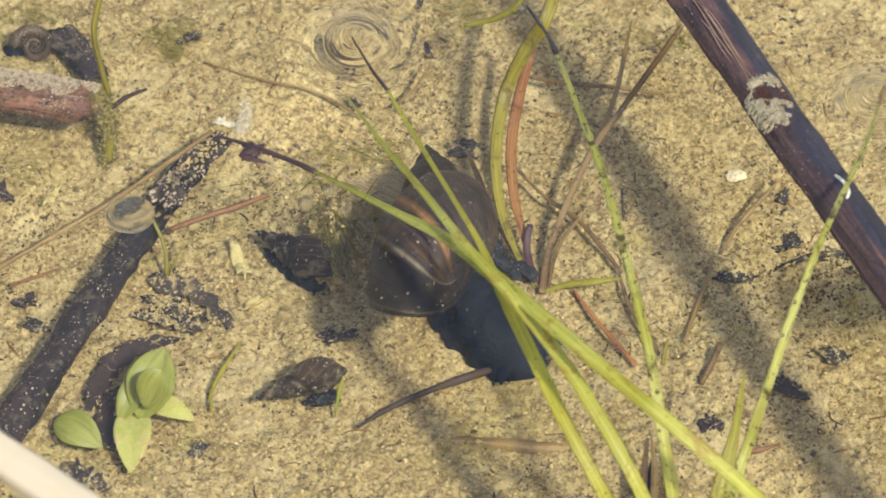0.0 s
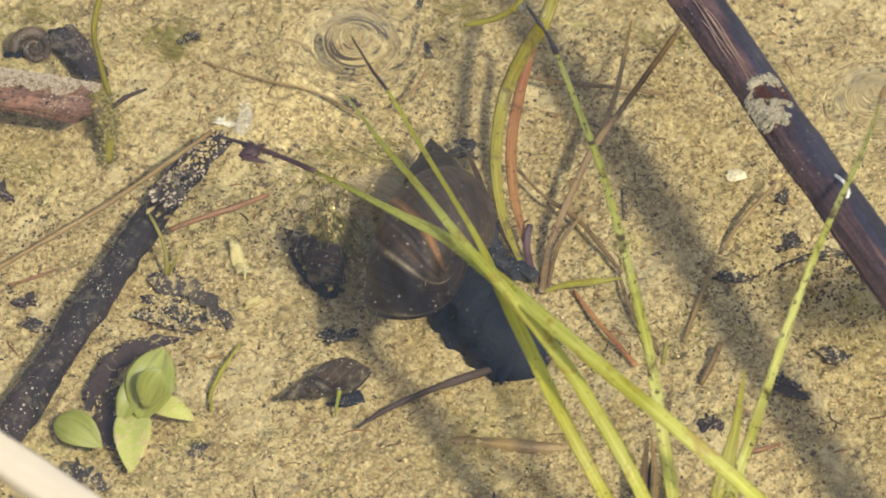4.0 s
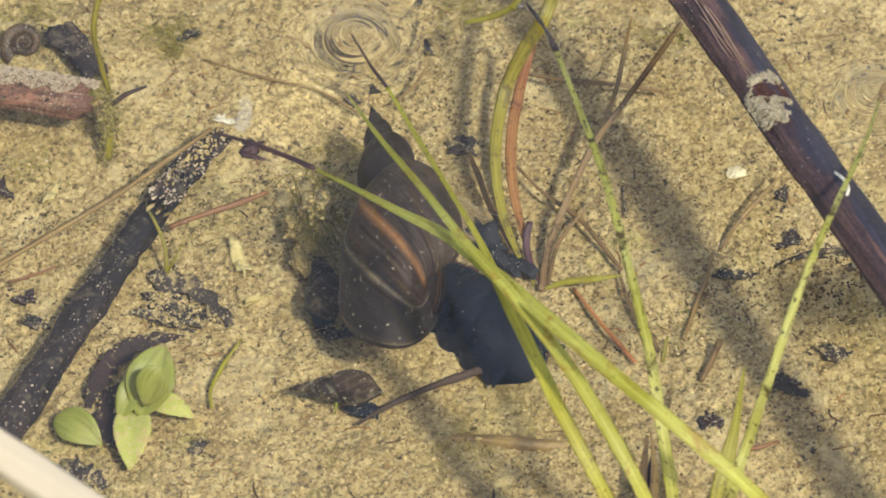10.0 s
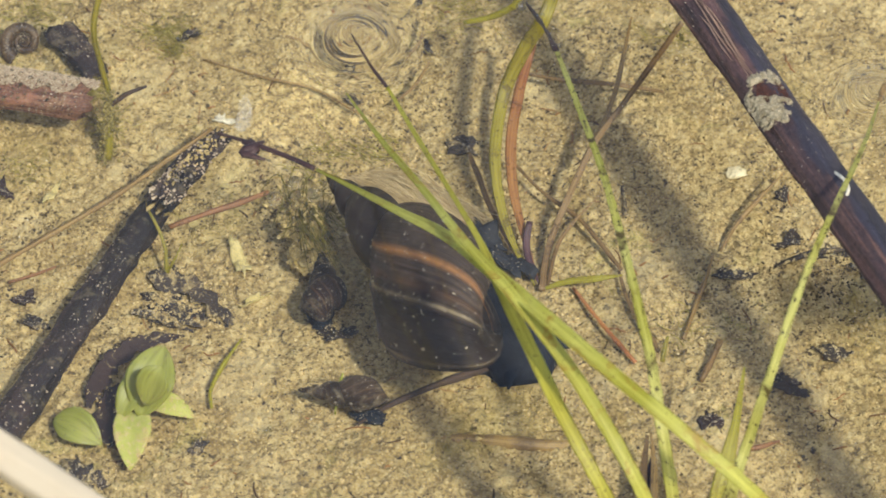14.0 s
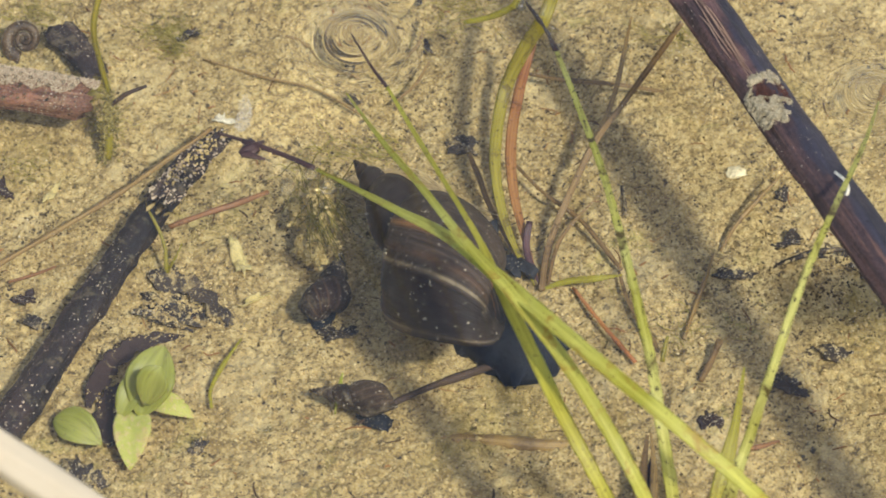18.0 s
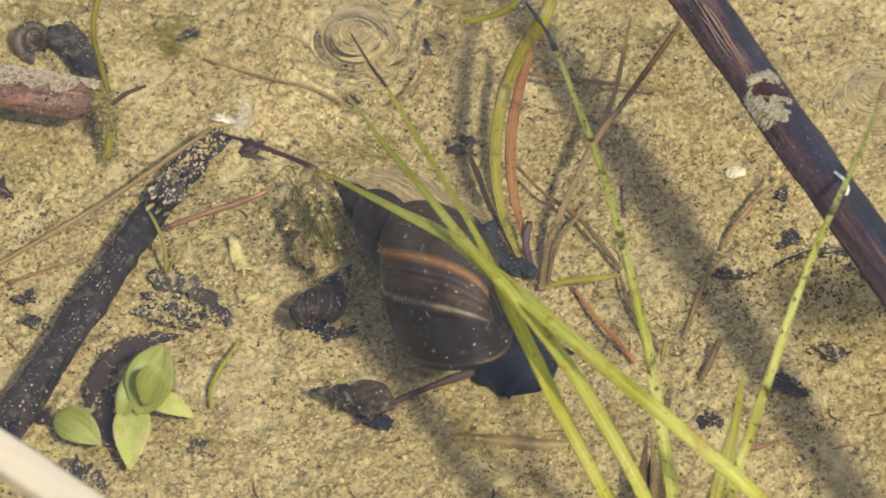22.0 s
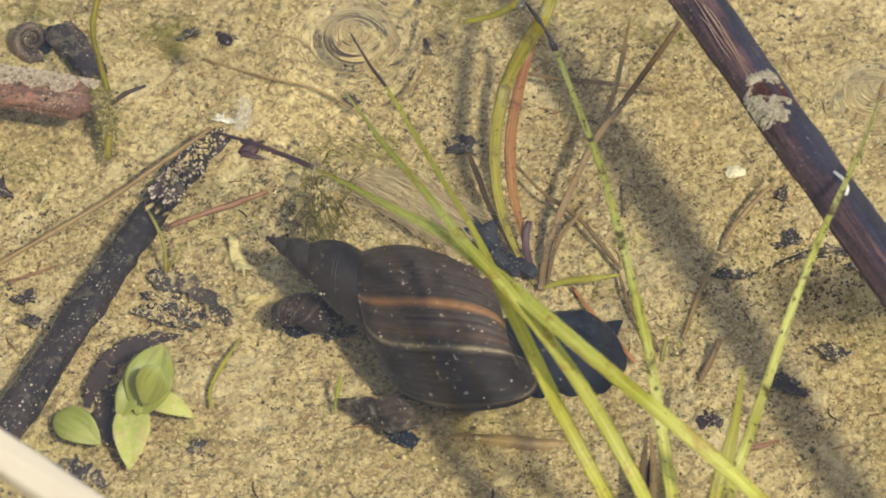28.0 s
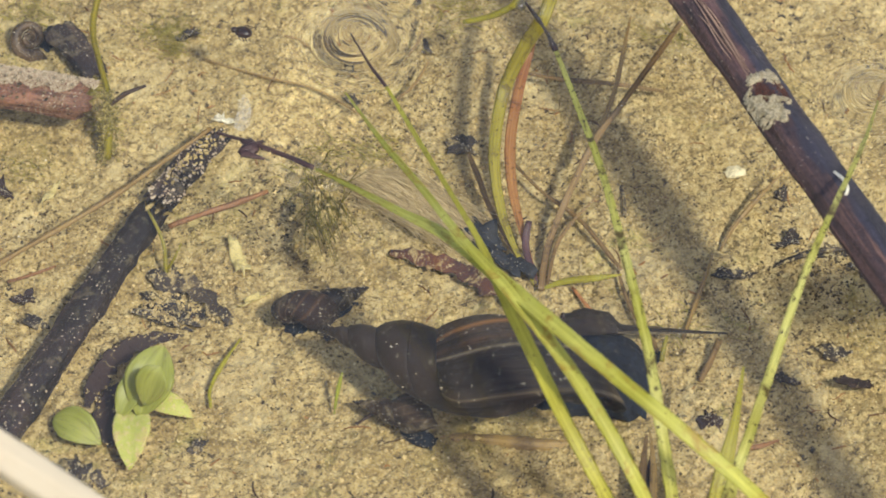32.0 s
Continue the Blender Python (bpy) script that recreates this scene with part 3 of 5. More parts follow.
def crust_on(thing, x0, x1, y0, y1, top, n, size, material, seed, label, name="crust"):
    """Caked silt on a reed, in the reed's own space; top: the reed's half width and half height there."""
    rnd = random.Random(seed)
    places, sizes = [], []
    while len(places) < n:
        x, y = rnd.uniform(x0, x1), rnd.uniform(y0, y1)
        u, v = (x - x0) / (x1 - x0) * 2 - 1, (y - y0) / (y1 - y0) * 2 - 1
        if u * u + v * v > 0.75 + 0.6 * noise.noise(Vector((x / 2.5, y / 2.5, seed))):
            continue
        k = max(0.0, 1 - (y / top[0]) ** 2)
        places.append((x, y, top[1] * math.sqrt(k) + rnd.uniform(-0.15, 0.25)))
        sizes.append(size * rnd.uniform(0.5, 1.4))
    return part(grains(name, places, sizes, material, seed), thing, label)


stick = rod("reed_rod", (32.6, 23.1, 47), (94.1, -105.7, 47), 7.5, 7.4, WOOD, 3, 0.7)
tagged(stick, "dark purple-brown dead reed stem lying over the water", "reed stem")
def reed_crust():
    """Ragged ring of pale crust caked on the reed, open where rust-red bark shows."""
    step, x0, y0, nx, ny = 0.16, 33.0, -3.84, 94, 48
    def thick(x, y):
        wob = 0.9 * noise.noise(Vector((x / 1.6, y / 1.6, 2.0))) + 0.6 * noise.noise(Vector((x / 0.6, y / 0.6, 7.0)))
        outer = ((x - 40.4) / 5.6) ** 2 + ((y + 0.4 + 0.16 * (x - 40)) / 3.4) ** 2
        hole = ((x - 38.9 - 0.55 * y) / 1.6) ** 2 + ((y - 0.5) / 2.9) ** 2
        d = min(1 + wob * 0.7 - outer, (hole - 1 - wob * 0.8) * 0.8)
        if d < 0 or (x > 43 and y > 0.8 + 0.6 * wob) or noise.noise(Vector((x / 0.75, y / 0.75, 12.0))) > 0.30:
            return 0.0
        return 0.10 + 0.34 * min(1.0, d * 2.2) * (0.75 + 0.7 * noise.noise(Vector((x / 0.5, y / 0.5, 4.0))) + 0.4 * noise.noise(Vector((x / 1.3, y / 1.3, 1.0))))
    verts, index, faces = [], {}, []
    for i in range(nx):
        for j in range(ny):
            x, y = x0 + i * step, y0 + j * step
            h = thick(x, y)
            skin = 2.62 * math.sqrt(max(0.02, 1 - (y / 3.95) ** 2))
            index[i, j] = len(verts)
            verts.append(mm((x, y, skin + (h if h > 0 else -0.25))))
            if h > 0:
                index[i, j, "on"] = True
    for i in range(nx - 1):
        for j in range(ny - 1):
            c = ((i, j), (i + 1, j), (i + 1, j + 1), (i, j + 1))
            if any((*k, "on") in index for k in c):
                faces.append(tuple(index[k] for k in c))
    plate = part(link_mesh("crust", verts, faces, CRUSTPLATE), stick, "patch of pale grey crust")
    silt_on(plate, 500, 0.05, 0.22, GREYCRUST, 4, "crumbs", "loose crumbs of crust", -1.0, 1.5, -0.1)


reed_crust()
for i, (x0, x1, y, w) in enumerate(((14, 36, -0.9, 0.26), (17, 35, -0.3, 0.2), (12, 30, -1.5, 0.22), (20, 31, -2.1, 0.2),
                                    (22, 36, -0.6, 0.24), (10, 24, -0.5, 0.2), (26, 37, -1.2, 0.2))):
    part(strand("splinter", ((x0, y, 2.3, 0.1), (x0 + (x1 - x0) * 0.3, y + 0.2, 2.66, w), (x0 + (x1 - x0) * 0.7, y - 0.1, 2.66, w), (x1, y + 0.15, 2.3, 0.1)), SPLINT, 0.5, 6, 1.5, seed=i), stick, "pale raised fibre")
crust_on(stick, 36.5, 43.5, -2.2, 3.2, (3.9, 2.52), 1500, 0.12, RUSTGRAIN, 18, "rust-red bark flake", "bark_flake")
silt_on(stick, 420, 0.05, 0.17, PALEDUST, 17, "dust", "specks of pale dust", -0.2, 6.0, 0.05)
part(strand("worm_tube", ((58.5, 1.2, 2.6, 0.5), (60.5, 1.8, 2.5, 0.6), (62.5, 1.4, 2.6, 0.6), (63.5, 0.5, 2.7, 0.5)), BONE, 0.8, 8, 0.5), stick, "white curled worm tube")
reed = rod("broken_reed", (-82, 25.7, 12), (-57.4, 24, 9), 7.6, 7.0, REDREED, 5, 0.8)
tagged(reed, "reddish-brown broken reed with sand crusted on top", "reed stem")
silt_on(reed, 900, 0.06, 0.24, PALEDUST, 71, clump=3.0, up=-0.3)
silt_on(reed, 500, 0.06, 0.28, DARKGRAIN, 72, "grit", "dark pits and grit", -0.4, 1.6)
crust_on(reed, 3, 27.0, -2.2, 3.6, (4.1, 3.25), 4200, 0.19, CAKE, 6, "sand and tiny bubbles caked on the reed", "sand_crust")
chunk = rod("wood_chunk", (-62.9, 45.7, 3), (-56.2, 34.8, 3), 5.2, 4.2, ROTTEN, 21, 0.45, 0.4, 7, 0.6, 0.35)
tagged(chunk, "black rotten wood chunk on the bed", "wood")
rot = rod("rotten_stick", (-72.6, -51.6, 3), (-46.7, 3.2, 4), 6.1, 5.3, ROTTEN, 8, 0.7, 1.2, 7, 0.6, 0.16)
tagged(rot, "black waterlogged stick dusted with silt on the bed", "stick")
for i in range(26):
    x, y = 4 + 20 * ((i * 37) % 26) / 26, -1.2 + 3.6 * ((i * 17) % 26) / 26
    part(blob("bead", (0.55 + 0.1 * (i % 3),) * 3, BUBBLE, i, 0.0, 2, False, (x, y, 3.45 * math.sqrt(max(0.0, 1 - (y / 4.1) ** 2)) + 0.3)), reed, "tiny gas bubble")
crust_on(reed, 2, 23, -3.6, 0.8, (4.0, 3.15), 46, 0.42, DARKGRAIN, 27, "dark pits and grit", "grit")
crust_on(rot, 4, 50, -3.4, 3.4, (3.0, 2.1), 60, 0.22, CAKE, 7, "crumbs of pale silt", "silt_crumbs")
silt_on(rot, 620, 0.05, 0.24, PALEDUST, 61, clump=3.0, up=-0.2, bias=0.12)
rot2 = rod("rotten_stick", (-45, 8.8, 2), (-36.4, 22.5, 2), 5.4, 4.6, ROTTEN, 9, 0.4, 1.2, 7, 0.6, 0.3)
tagged(rot2, "black broken stick half buried in silt", "stick")
crust_on(rot2, 1, 17, -2.0, 2.0, (2.2, 1.1), 110, 0.36, CRUST, 11, "crumbs of pale silt", "silt_crumbs")
silt_on(rot2, 600, 0.07, 0.5, CAKE, 62, clump=2.0, up=-0.2)
silt_on(chunk, 160, 0.07, 0.26, PALEDUST, 63, clump=2.0, up=-0.2)
# Added out of view, only to cast shade on the bed's right side.
over = rod("reed_rod", (89.5, -67.6, 80), (129.6, -65.6, 84), 11.0, 11.0, WOOD, 15, 0.7)
tagged(over, "unseen reed-shaped rod added to shade the bed", "reed stem")
pale = rod("bleached_reed", (-74.8, -95.2, 75), (-40.6, -123.3, 75), 5.8, 5.8, PALEREED, 12, 0.9)
tagged(pale, "cream bleached reed stem above the water", "reed stem")


def plant(name, leaves, label, category):
    """A rooted plant: an Empty at its base with each leaf as a part."""
    base = leaves[0][2][0]
    e = empty(name, (base[0], base[1], 0))
    o = mm((base[0], base[1], 0))
    for i, (pname, material, pts, flat, fold, lab) in enumerate(leaves):
        ob = strand(pname, [(*p[:3], p[3] * (0.88 if material in (GREEN, OLIVE, SPOTTED) else 1.0)) for p in pts], material, flat, 8, 0.7, fold, 0.03, i + 3, o, rag=0.18 if material == SPOTTED else 0.05)
        part(ob, e, lab)
        # Pale crumbs stand in for the sparkles on these wet dead leaves.
        if material in (BROWN, TAN, BLACKTIP):
            silt_on(ob, 110, 0.05, 0.2, PALEDUST, i + 500, clump=3.0, up=-0.3)
    tagged(e, label, category)
    return e


# long sedge blades that arch over the water
plant("sedge_tuft", [
    ("blade", GREEN, ((52.7, -84.9, 30, 2.5), (44.7, -86.9, 44, 2.5), (34.7, -82.4, 52, 2.5), (25.5, -74.1, 54, 2.6), (17.8, -65.4, 54, 2.7), (10.1, -54.8, 52, 2.8), (1.3, -41.4, 48, 2.2), (-7.2, -29.9, 42, 1.5), (-15.1, -18, 35, 0.9), (-19.5, -11.4, 31, 0.6)), 0.42, 0.7, "fresh yellow-green blade"),
    ("blade", GREEN, ((33, -82.1, 24, 2.4), (29, -81.9, 38, 2.4), (22.8, -74, 46, 2.5), (16.6, -65, 50, 2.4), (9.6, -56, 53, 2.1), (3, -45, 52, 1.6), (-3.8, -28.1, 46, 1.3), (-9, -15.3, 41, 1), (-15.1, 3, 33, 0.3)), 0.42, 0.7, "fresh yellow-green blade"),
    ("blade", OLIVE, ((27.3, -78.3, 22, 2.3), (24, -77.9, 32, 2.3), (18, -70, 40, 2.4), (12.6, -58.6, 44, 2.4), (8.5, -50.1, 47, 2), (5.6, -40.2, 46, 1.2), (1.4, -27.7, 43, 0.9), (-3.4, -12.5, 38, 0.9), (-8.7, 4.2, 33, 0.6)), 0.42, 0.7, "narrow olive-green blade"),
    ("blade", SPOTTED, ((35.3, -78.9, 20, 2.2), (33.8, -77.9, 32, 2.2), (31.8, -70.6, 42, 2), (30.3, -61.5, 46, 1.8), (27.5, -46.5, 48, 1.6), (24.1, -25.8, 46, 1.3), (20.5, -5.5, 40, 1.1), (17.8, 10.9, 34, 0.8)), 0.42, 0.7, "green blade with black spots"),
    ("blade", SPOTTED, ((40.5, -77.2, 18, 2.3), (43, -74.7, 32, 2.2), (45, -71.3, 37, 1.8), (48.4, -68.9, 52, 1.6), (52.5, -58.8, 58, 1.4), (57.4, -45.2, 58, 1.1), (63.6, -22.2, 48, 0.8), (67.9, 2.1, 32, 0.4)), 0.42, 0.7, "green blade with brown spots"),
    ("blade", OLIVE, ((40.8, -69.1, 8, 3.3), (41.5, -64.6, 16, 3.2), (43.1, -59.1, 20, 2.5), (44.2, -54.7, 22, 1.5), (45.7, -45.7, 24, 0.4)), 0.42, 0.7, "short olive blade with a brown tip"),
    ("blade", BROWN, ((29.6, -63.6, 4, 1.3), (30.3, -56.3, 6, 1.4), (30.8, -50.4, 7, 1.1), (31.4, -45.6, 8, 0.4)), 0.3, 0.4, "short dead brown blade"),
    ("blade", TAN, ((31.4, -63.6, 4, 1.2), (32.1, -56.3, 6, 1.3), (32.3, -50.4, 7, 1), (31.9, -45, 8, 0.3)), 0.3, 0.4, "short dead straw blade"),
    ("blade", BLACKTIP, ((30.6, -62.8, 3, 0.9), (31.4, -55.5, 5, 1), (31.7, -50.7, 6, 0.8), (32.6, -47, 7, 0.3)), 0.3, 0.4, "short blackened blade"),
], "tuft of long yellow-green sedge blades arching over the water", "sedge")
tips = plant("sedge_tip", [
    ("tip", BLACKTIP, ((-19.9, -10.2, 30, 0.9), (-24.4, -7.6, 30, 0.8), (-29.3, -5.1, 30, 0.7), (-35, -2.8, 30, 0.5)), 0.6, 0.0, "black rotten tip"),
    ("barb", BLACKTIP, ((-28.8, -5.9, 30, 2), (-31, -6.9, 30, 1.6), (-27.5, -8.4, 30, 0.4)), 0.5, 0.0, ""),
    ("barb", BLACKTIP, ((-30.2, -4.5, 30, 1.4), (-29.1, -6.3, 30, 1.6), (-31.2, -7.8, 30, 0.5)), 0.5, 0.0, ""),
    ("barb", BLACKTIP, ((-31.1, -4.5, 30, 1), (-29.3, -5.4, 30, 1.2), (-27.7, -4.5, 30, 0.4)), 0.5, 0.0, ""),
], "black rotten sedge tip lying on the water surface", "sedge tip")
tagged(strand("sedge_tip", ((-8.7, 5.1, 32, 0.6), (-11, 10.1, 31, 0.5), (-12.6, 13.2, 31.2, 0.4), (-14.4, 17.2, 31, 0.3)), BLACKTIP, 0.6), "thin black sedge tip dipping into rippled water", "sedge tip")
tagged(strand("sedge_tip", ((17.8, 10.9, 34, 0.8), (16.4, 17, 32, 0.7), (14.7, 22.6, 30, 0.6), (13.1, 25.6, 30, 0.3)), BLACKTIP, 0.6, wobble=0.5), "thin blackened sedge tip with tiny bubbles", "sedge tip")
tagged(strand("sedge_tip", ((68, 3, 31, 0.7), (68.4, 4.9, 30, 0.8), (68.8, 7, 30, 0.4)), BROWN, 0.6), "brown sedge tip standing in a ring of ripples", "sedge tip")

for i, (x, y, z) in enumerate(((13.8, 23.7, 31), (14.3, 22.4, 31), (14.8, 21.4, 31), (15.4, 19.5, 32), (15.8, 18.5, 32), (16.2, 17.2, 32), (16.7, 15.3, 33), (16.9, 14.3, 33), (17.3, 12.1, 34), (17.9, 11.1, 34), (15.7, 21.7, 31), (17.3, 17.7, 32), (12.7, 24.7, 31), (18.2, 11.9, 34))):
    bead = blob("air_bubble", (0.5 + 0.12 * (i % 4),) * 3, BUBBLE, i, 0.0, 2)
    bead.location = mm((x, y, z + 0.3))
    tagged(bead, "tiny bubble clinging to a blackened sedge tip", "bubble", "bubbles on the sedge tip")

HUSK = mat_bark("seed_husk", (0.022, 0.014, 0.008), (0.09, 0.055, 0.02), (0.42, 0.27, 0.09), 0.12, 0.4)
seed_husk = blob("seed_husk", (3.0, 1.6, 1.0), HUSK, 4, 0.25, 3)
seed_husk.matrix_world = Matrix.Translation(mm((-14.2, 31.6, 5.0))) @ pose(0, 0, 0, 10, 15, -38)
tagged(seed_husk, "orange-brown seed husk on the bed under the rippled surface", "seed husk")

# rooted shoot under water
plant("water_plant", [
    ("leaf", YELLOW, ((14.7, -8.2, 0.6, 0.7), (11.5, -2.7, 3.1, 1), (9.2, 3.6, 6.2, 1.6), (8.3, 11.8, 9.9, 1.9), (9.8, 21.3, 13.6, 2.1), (13.2, 25, 20.2, 2.4), (16, 25.4, 26.3, 2.3), (18.1, 30.9, 29, 2)), 0.3, 0.5, "yellow-green leaf"),
    ("leaf", RED, ((14.9, -7.6, 0.6, 0.7), (12.8, 0.4, 3.1, 1.1), (11.2, 7.8, 5.6, 1.6), (10.9, 15.9, 8.1, 1.8), (12.3, 24.2, 11.2, 1.7), (14, 30.1, 13.6, 1.4), (15.1, 32.1, 18, 0.9)), 0.3, 0.4, "brick-red leaf"),
    ("leaf", BROWN, ((15.6, -9.4, 0.6, 1.2), (16.7, -2.1, 2.5, 1.1), (20.1, 6, 6.2, 1.1), (24.2, 13.7, 9.9, 1), (28.4, 19.3, 12.4, 0.9), (33, 23.4, 17.3, 1), (38.1, 26.4, 24.6, 0.9)), 0.35, 0.4, "dead brown leaf"),
    ("leaf", TAN, ((22.2, 13.3, 5.6, 0.8), (25.7, 19.7, 8.1, 0.9), (28, 25.5, 11.2, 0.8), (29.2, 30.7, 13.6, 0.7), (30.3, 33.4, 18.7, 0.3)), 0.35, 0.4, "dead straw leaf"),
    ("leaf", PURPLE, ((15, -8.2, 0.6, 0.7), (13.4, -3.3, 2.5, 1.2), (13.3, -0.8, 3.7, 1.2), (13.8, 1.4, 5, 1)), 0.4, 0.3, "broken purple leaf"),
    ("leaf", OLIVE, ((15.9, -9.1, 0.6, 0.6), (19.3, -8.8, 1.9, 1.2), (23.7, -9.2, 3.1, 1.3), (28.4, -8.9, 3.7, 0.2)), 0.3, 0.4, "short green leaf"),
    ("leaf", BROWN, ((16.5, -8.8, 0.6, 0.5), (18, -1.6, 1.9, 0.7), (20.3, 2.2, 3.1, 0.6), (25, 7.1, 5, 0.2)), 0.4, 0.3, "dead brown leaf"),
    ("leaf", BROWN, ((13.5, -6.4, 0.6, 0.6), (7.9, 5.8, 2.5, 0.9), (5.8, 12.6, 3.1, 1), (4.2, 17.3, 3.7, 0.7)), 0.4, 0.3, "dead red-brown leaf"),
], "submerged shoot with yellow, red and brown leaves", "water plant")

# loose stems and twigs
def twig(pts, material, label, flat=0.7, name="twig", seed=1, wobble=0.12, cat="twig"):
    c = pts[0]
    ob = strand(name, pts, material, flat, 8, 1.2, 0.0, wobble * 1.6, seed, mm((c[0], c[1], c[2])))
    ob.location = mm((c[0], c[1], c[2]))
    if max(p[2] for p in pts) < 8:
        silt_on(ob, 70 + int(6 * len(pts) * max(p[3] for p in pts)), 0.07, 0.24, SAND, seed + 40, clump=2.5, up=0.0)
    return tagged(ob, label, cat)


twig(((-73.6, -8.6, 3, 0.9), (-62.3, 0.4, 3, 0.9), (-52.7, 7.4, 4, 0.9), (-43.8, 15.1, 5, 0.8), (-37.2, 20.6, 6, 0.8)), TAN, "long tan dead stem lying on the silt", seed=2)
twig(((-43.6, 2.9, 2, 0.8), (-38.2, 4.7, 3, 1), (-32.8, 7.1, 3, 1), (-27.9, 9.6, 3, 0.8)), RUSTY, "short reddish-brown stem on the silt", seed=3)
twig(((-68.8, -8, 1, 0.4), (-64.8, -6.9, 1.5, 0.6), (-61.3, -5.1, 1.5, 0.4)), RUSTY, "thin rusty stem bit on the silt", seed=4)
twig(((-54.1, 29.9, 30, 1.15), (-55.7, 26.7, 23, 1.0), (-54.7, 25.6, 15, 0.95), (-53.5, 23.8, 9, 0.95), (-53.9, 20.1, 2, 1.4), (-54.1, 19.8, 0, 1.5)), GREENSTEM, "upright olive-green stem rising to the surface", 0.9, "plant_stem", 5, 0.06, "stem")
twig(((-53.2, 23, 9, 0.8), (-51, 24.4, 10, 0.8), (-47.6, 25.3, 11, 0.4)), ROOT, "small dark side twig of a stem", seed=6)
twig(((-43.8, -6.2, 1, 0.8), (-44, -3.5, 4, 0.7), (-45.1, -1.1, 6, 0.6), (-46.7, 1.1, 8, 0.3)), GREENSTEM, "thin green sprig on the bed", seed=7)
twig(((-43.7, -5.8, 1, 0.4), (-42.3, -4.4, 3, 0.4), (-41.4, -2.5, 4, 0.3)), GREENSTEM, "thin green sprig on the bed", seed=8)
twig(((-36, -34, 0.8, 0.5), (-36.2, -30.4, 1, 0.7), (-34.3, -25.3, 1.2, 0.7), (-31.6, -20.2, 1.4, 0.3)), OLIVE, "narrow green blade bit on the bed", 0.4, seed=9)
twig(((-13.3, -37.6, 1, 0.5), (-9.1, -34.6, 1.5, 0.8), (-3, -31.3, 2, 1.1), (3.2, -28.8, 2.5, 1.3), (10.2, -25.5, 2, 1.2), (17.8, -23.7, 2, 0.8)), ROOT, "thin dark brown root on the bed", seed=10)
twig(((44.1, -1.4, 1, 0.4), (46.6, 2.3, 3, 0.8), (50.5, 6.5, 5, 0.7), (54.8, 10.6, 7, 0.3)), TAN, "thin dead stem on the bed", seed=11)
twig(((37.8, -19.9, 1, 0.7), (39.9, -12.8, 1, 0.8), (41.7, -7.7, 2, 0.7), (42.9, -2.9, 2, 0.4)), TAN, "faded straw bit half sunk in silt", seed=12)
twig(((40.2, -28.7, 1, 0.8), (41.9, -25.5, 2, 1.1), (43.4, -21.9, 3, 1.2)), BROWN, "short brown stem bit on the bed", seed=13)
twig(((11, 16.4, 3, 0.5), (15.9, 9.6, 3, 0.6), (22.1, 3.2, 3, 0.8), (28.3, -6.3, 2, 0.7)), BROWN, "thin brown twig on the bed", seed=14)
twig(((20.6, -9.2, 1, 0.5), (24.7, -17.2, 2, 0.7), (30.1, -25.7, 2, 0.7)), RUSTRED, "rusty red stem bit on the bed", seed=15)
twig(((13, 35.8, 3, 0.6), (19.8, 33.3, 4, 0.8), (28.1, 32.3, 4, 0.8), (35.8, 30.7, 4, 0.5)), BROWN, "thin brown twig lying across the bed", seed=16)
twig(((28.7, 12.6, 1, 0.7), (29.1, 8, 2, 0.7), (29.2, 5, 2, 0.4)), HUMUS, "tiny dark twig on the bed", seed=17)
twig(((-39.2, 41.4, 0.4, 0.4), (-29.9, 37.3, 0.7, 0.5), (-20.6, 34.2, 0.7, 0.5), (-13.2, 28.6, 0.6, 0.4)), TAN, "pale brown stem sunk in the bed", seed=18)
twig(((-7.7, 30.4, 2, 0.5), (-4.5, 33.2, 3, 0.6), (-2.2, 37.4, 4, 0.3)), TAN, "thin tan stem bit on the bed", seed=19)
straw = twig(((-3.9, -39.5, -0.5, 1.2), (4.9, -39.6, -0.2, 2.0), (15.4, -40.8, -0.2, 2.2), (25, -40.1, -0.4, 1.2)), TAN, "brown straw half buried in silt", seed=20)
silt_on(straw, 900, 0.12, 0.45, FLOC, 420, "silt_flocs", "flocs of fallen silt", 0.0, 2.2, -0.1)
twig(((27.8, -6.5, 2, 0.4), (29.5, -13.7, 2, 0.8), (33.2, -22.8, 3, 0.9), (33.6, -24.6, 3, 0.4)), BROWN, "dark dead leaf strip on the bed", seed=21)
twig(((34.2, -27.2, 4, 0.8), (34.7, -24.6, 5, 0.7), (35.1, -23.7, 6, 0.4)), GREENSTEM, "small green shoot on the bed", seed=22)
twig(((46.8, -43.4, 2, 0.7), (49.4, -42.8, 2, 0.8), (52.1, -41.7, 2, 0.3)), RUSTY, "short rusty straw on the bed", seed=23)
twig(((53, -4.4, 1, 0.7), (58.8, -2.6, 2, 1), (65.2, -1.7, 2, 0.7)), HUMUS, "black root lying on the bed", seed=24)
twig(((3.3, 30.8, 20, 0.7), (7.8, 30.2, 22, 1.2), (11.4, 29.8, 25, 1), (13.1, 30.6, 28, 0.7)), OLIVE, "olive strip of leaf near the surface", 0.4, seed=25)


twig(((-16.8, -35.2, 0.6, 0.3), (-16.4, -33.8, 3.0, 0.6), (-15.9, -32.6, 5.2, 0.6), (-15.5, -31.8, 6.6, 0.2)), LIME, "tiny bright green shoot on the bed", 0.4, "green_shoot", 26)


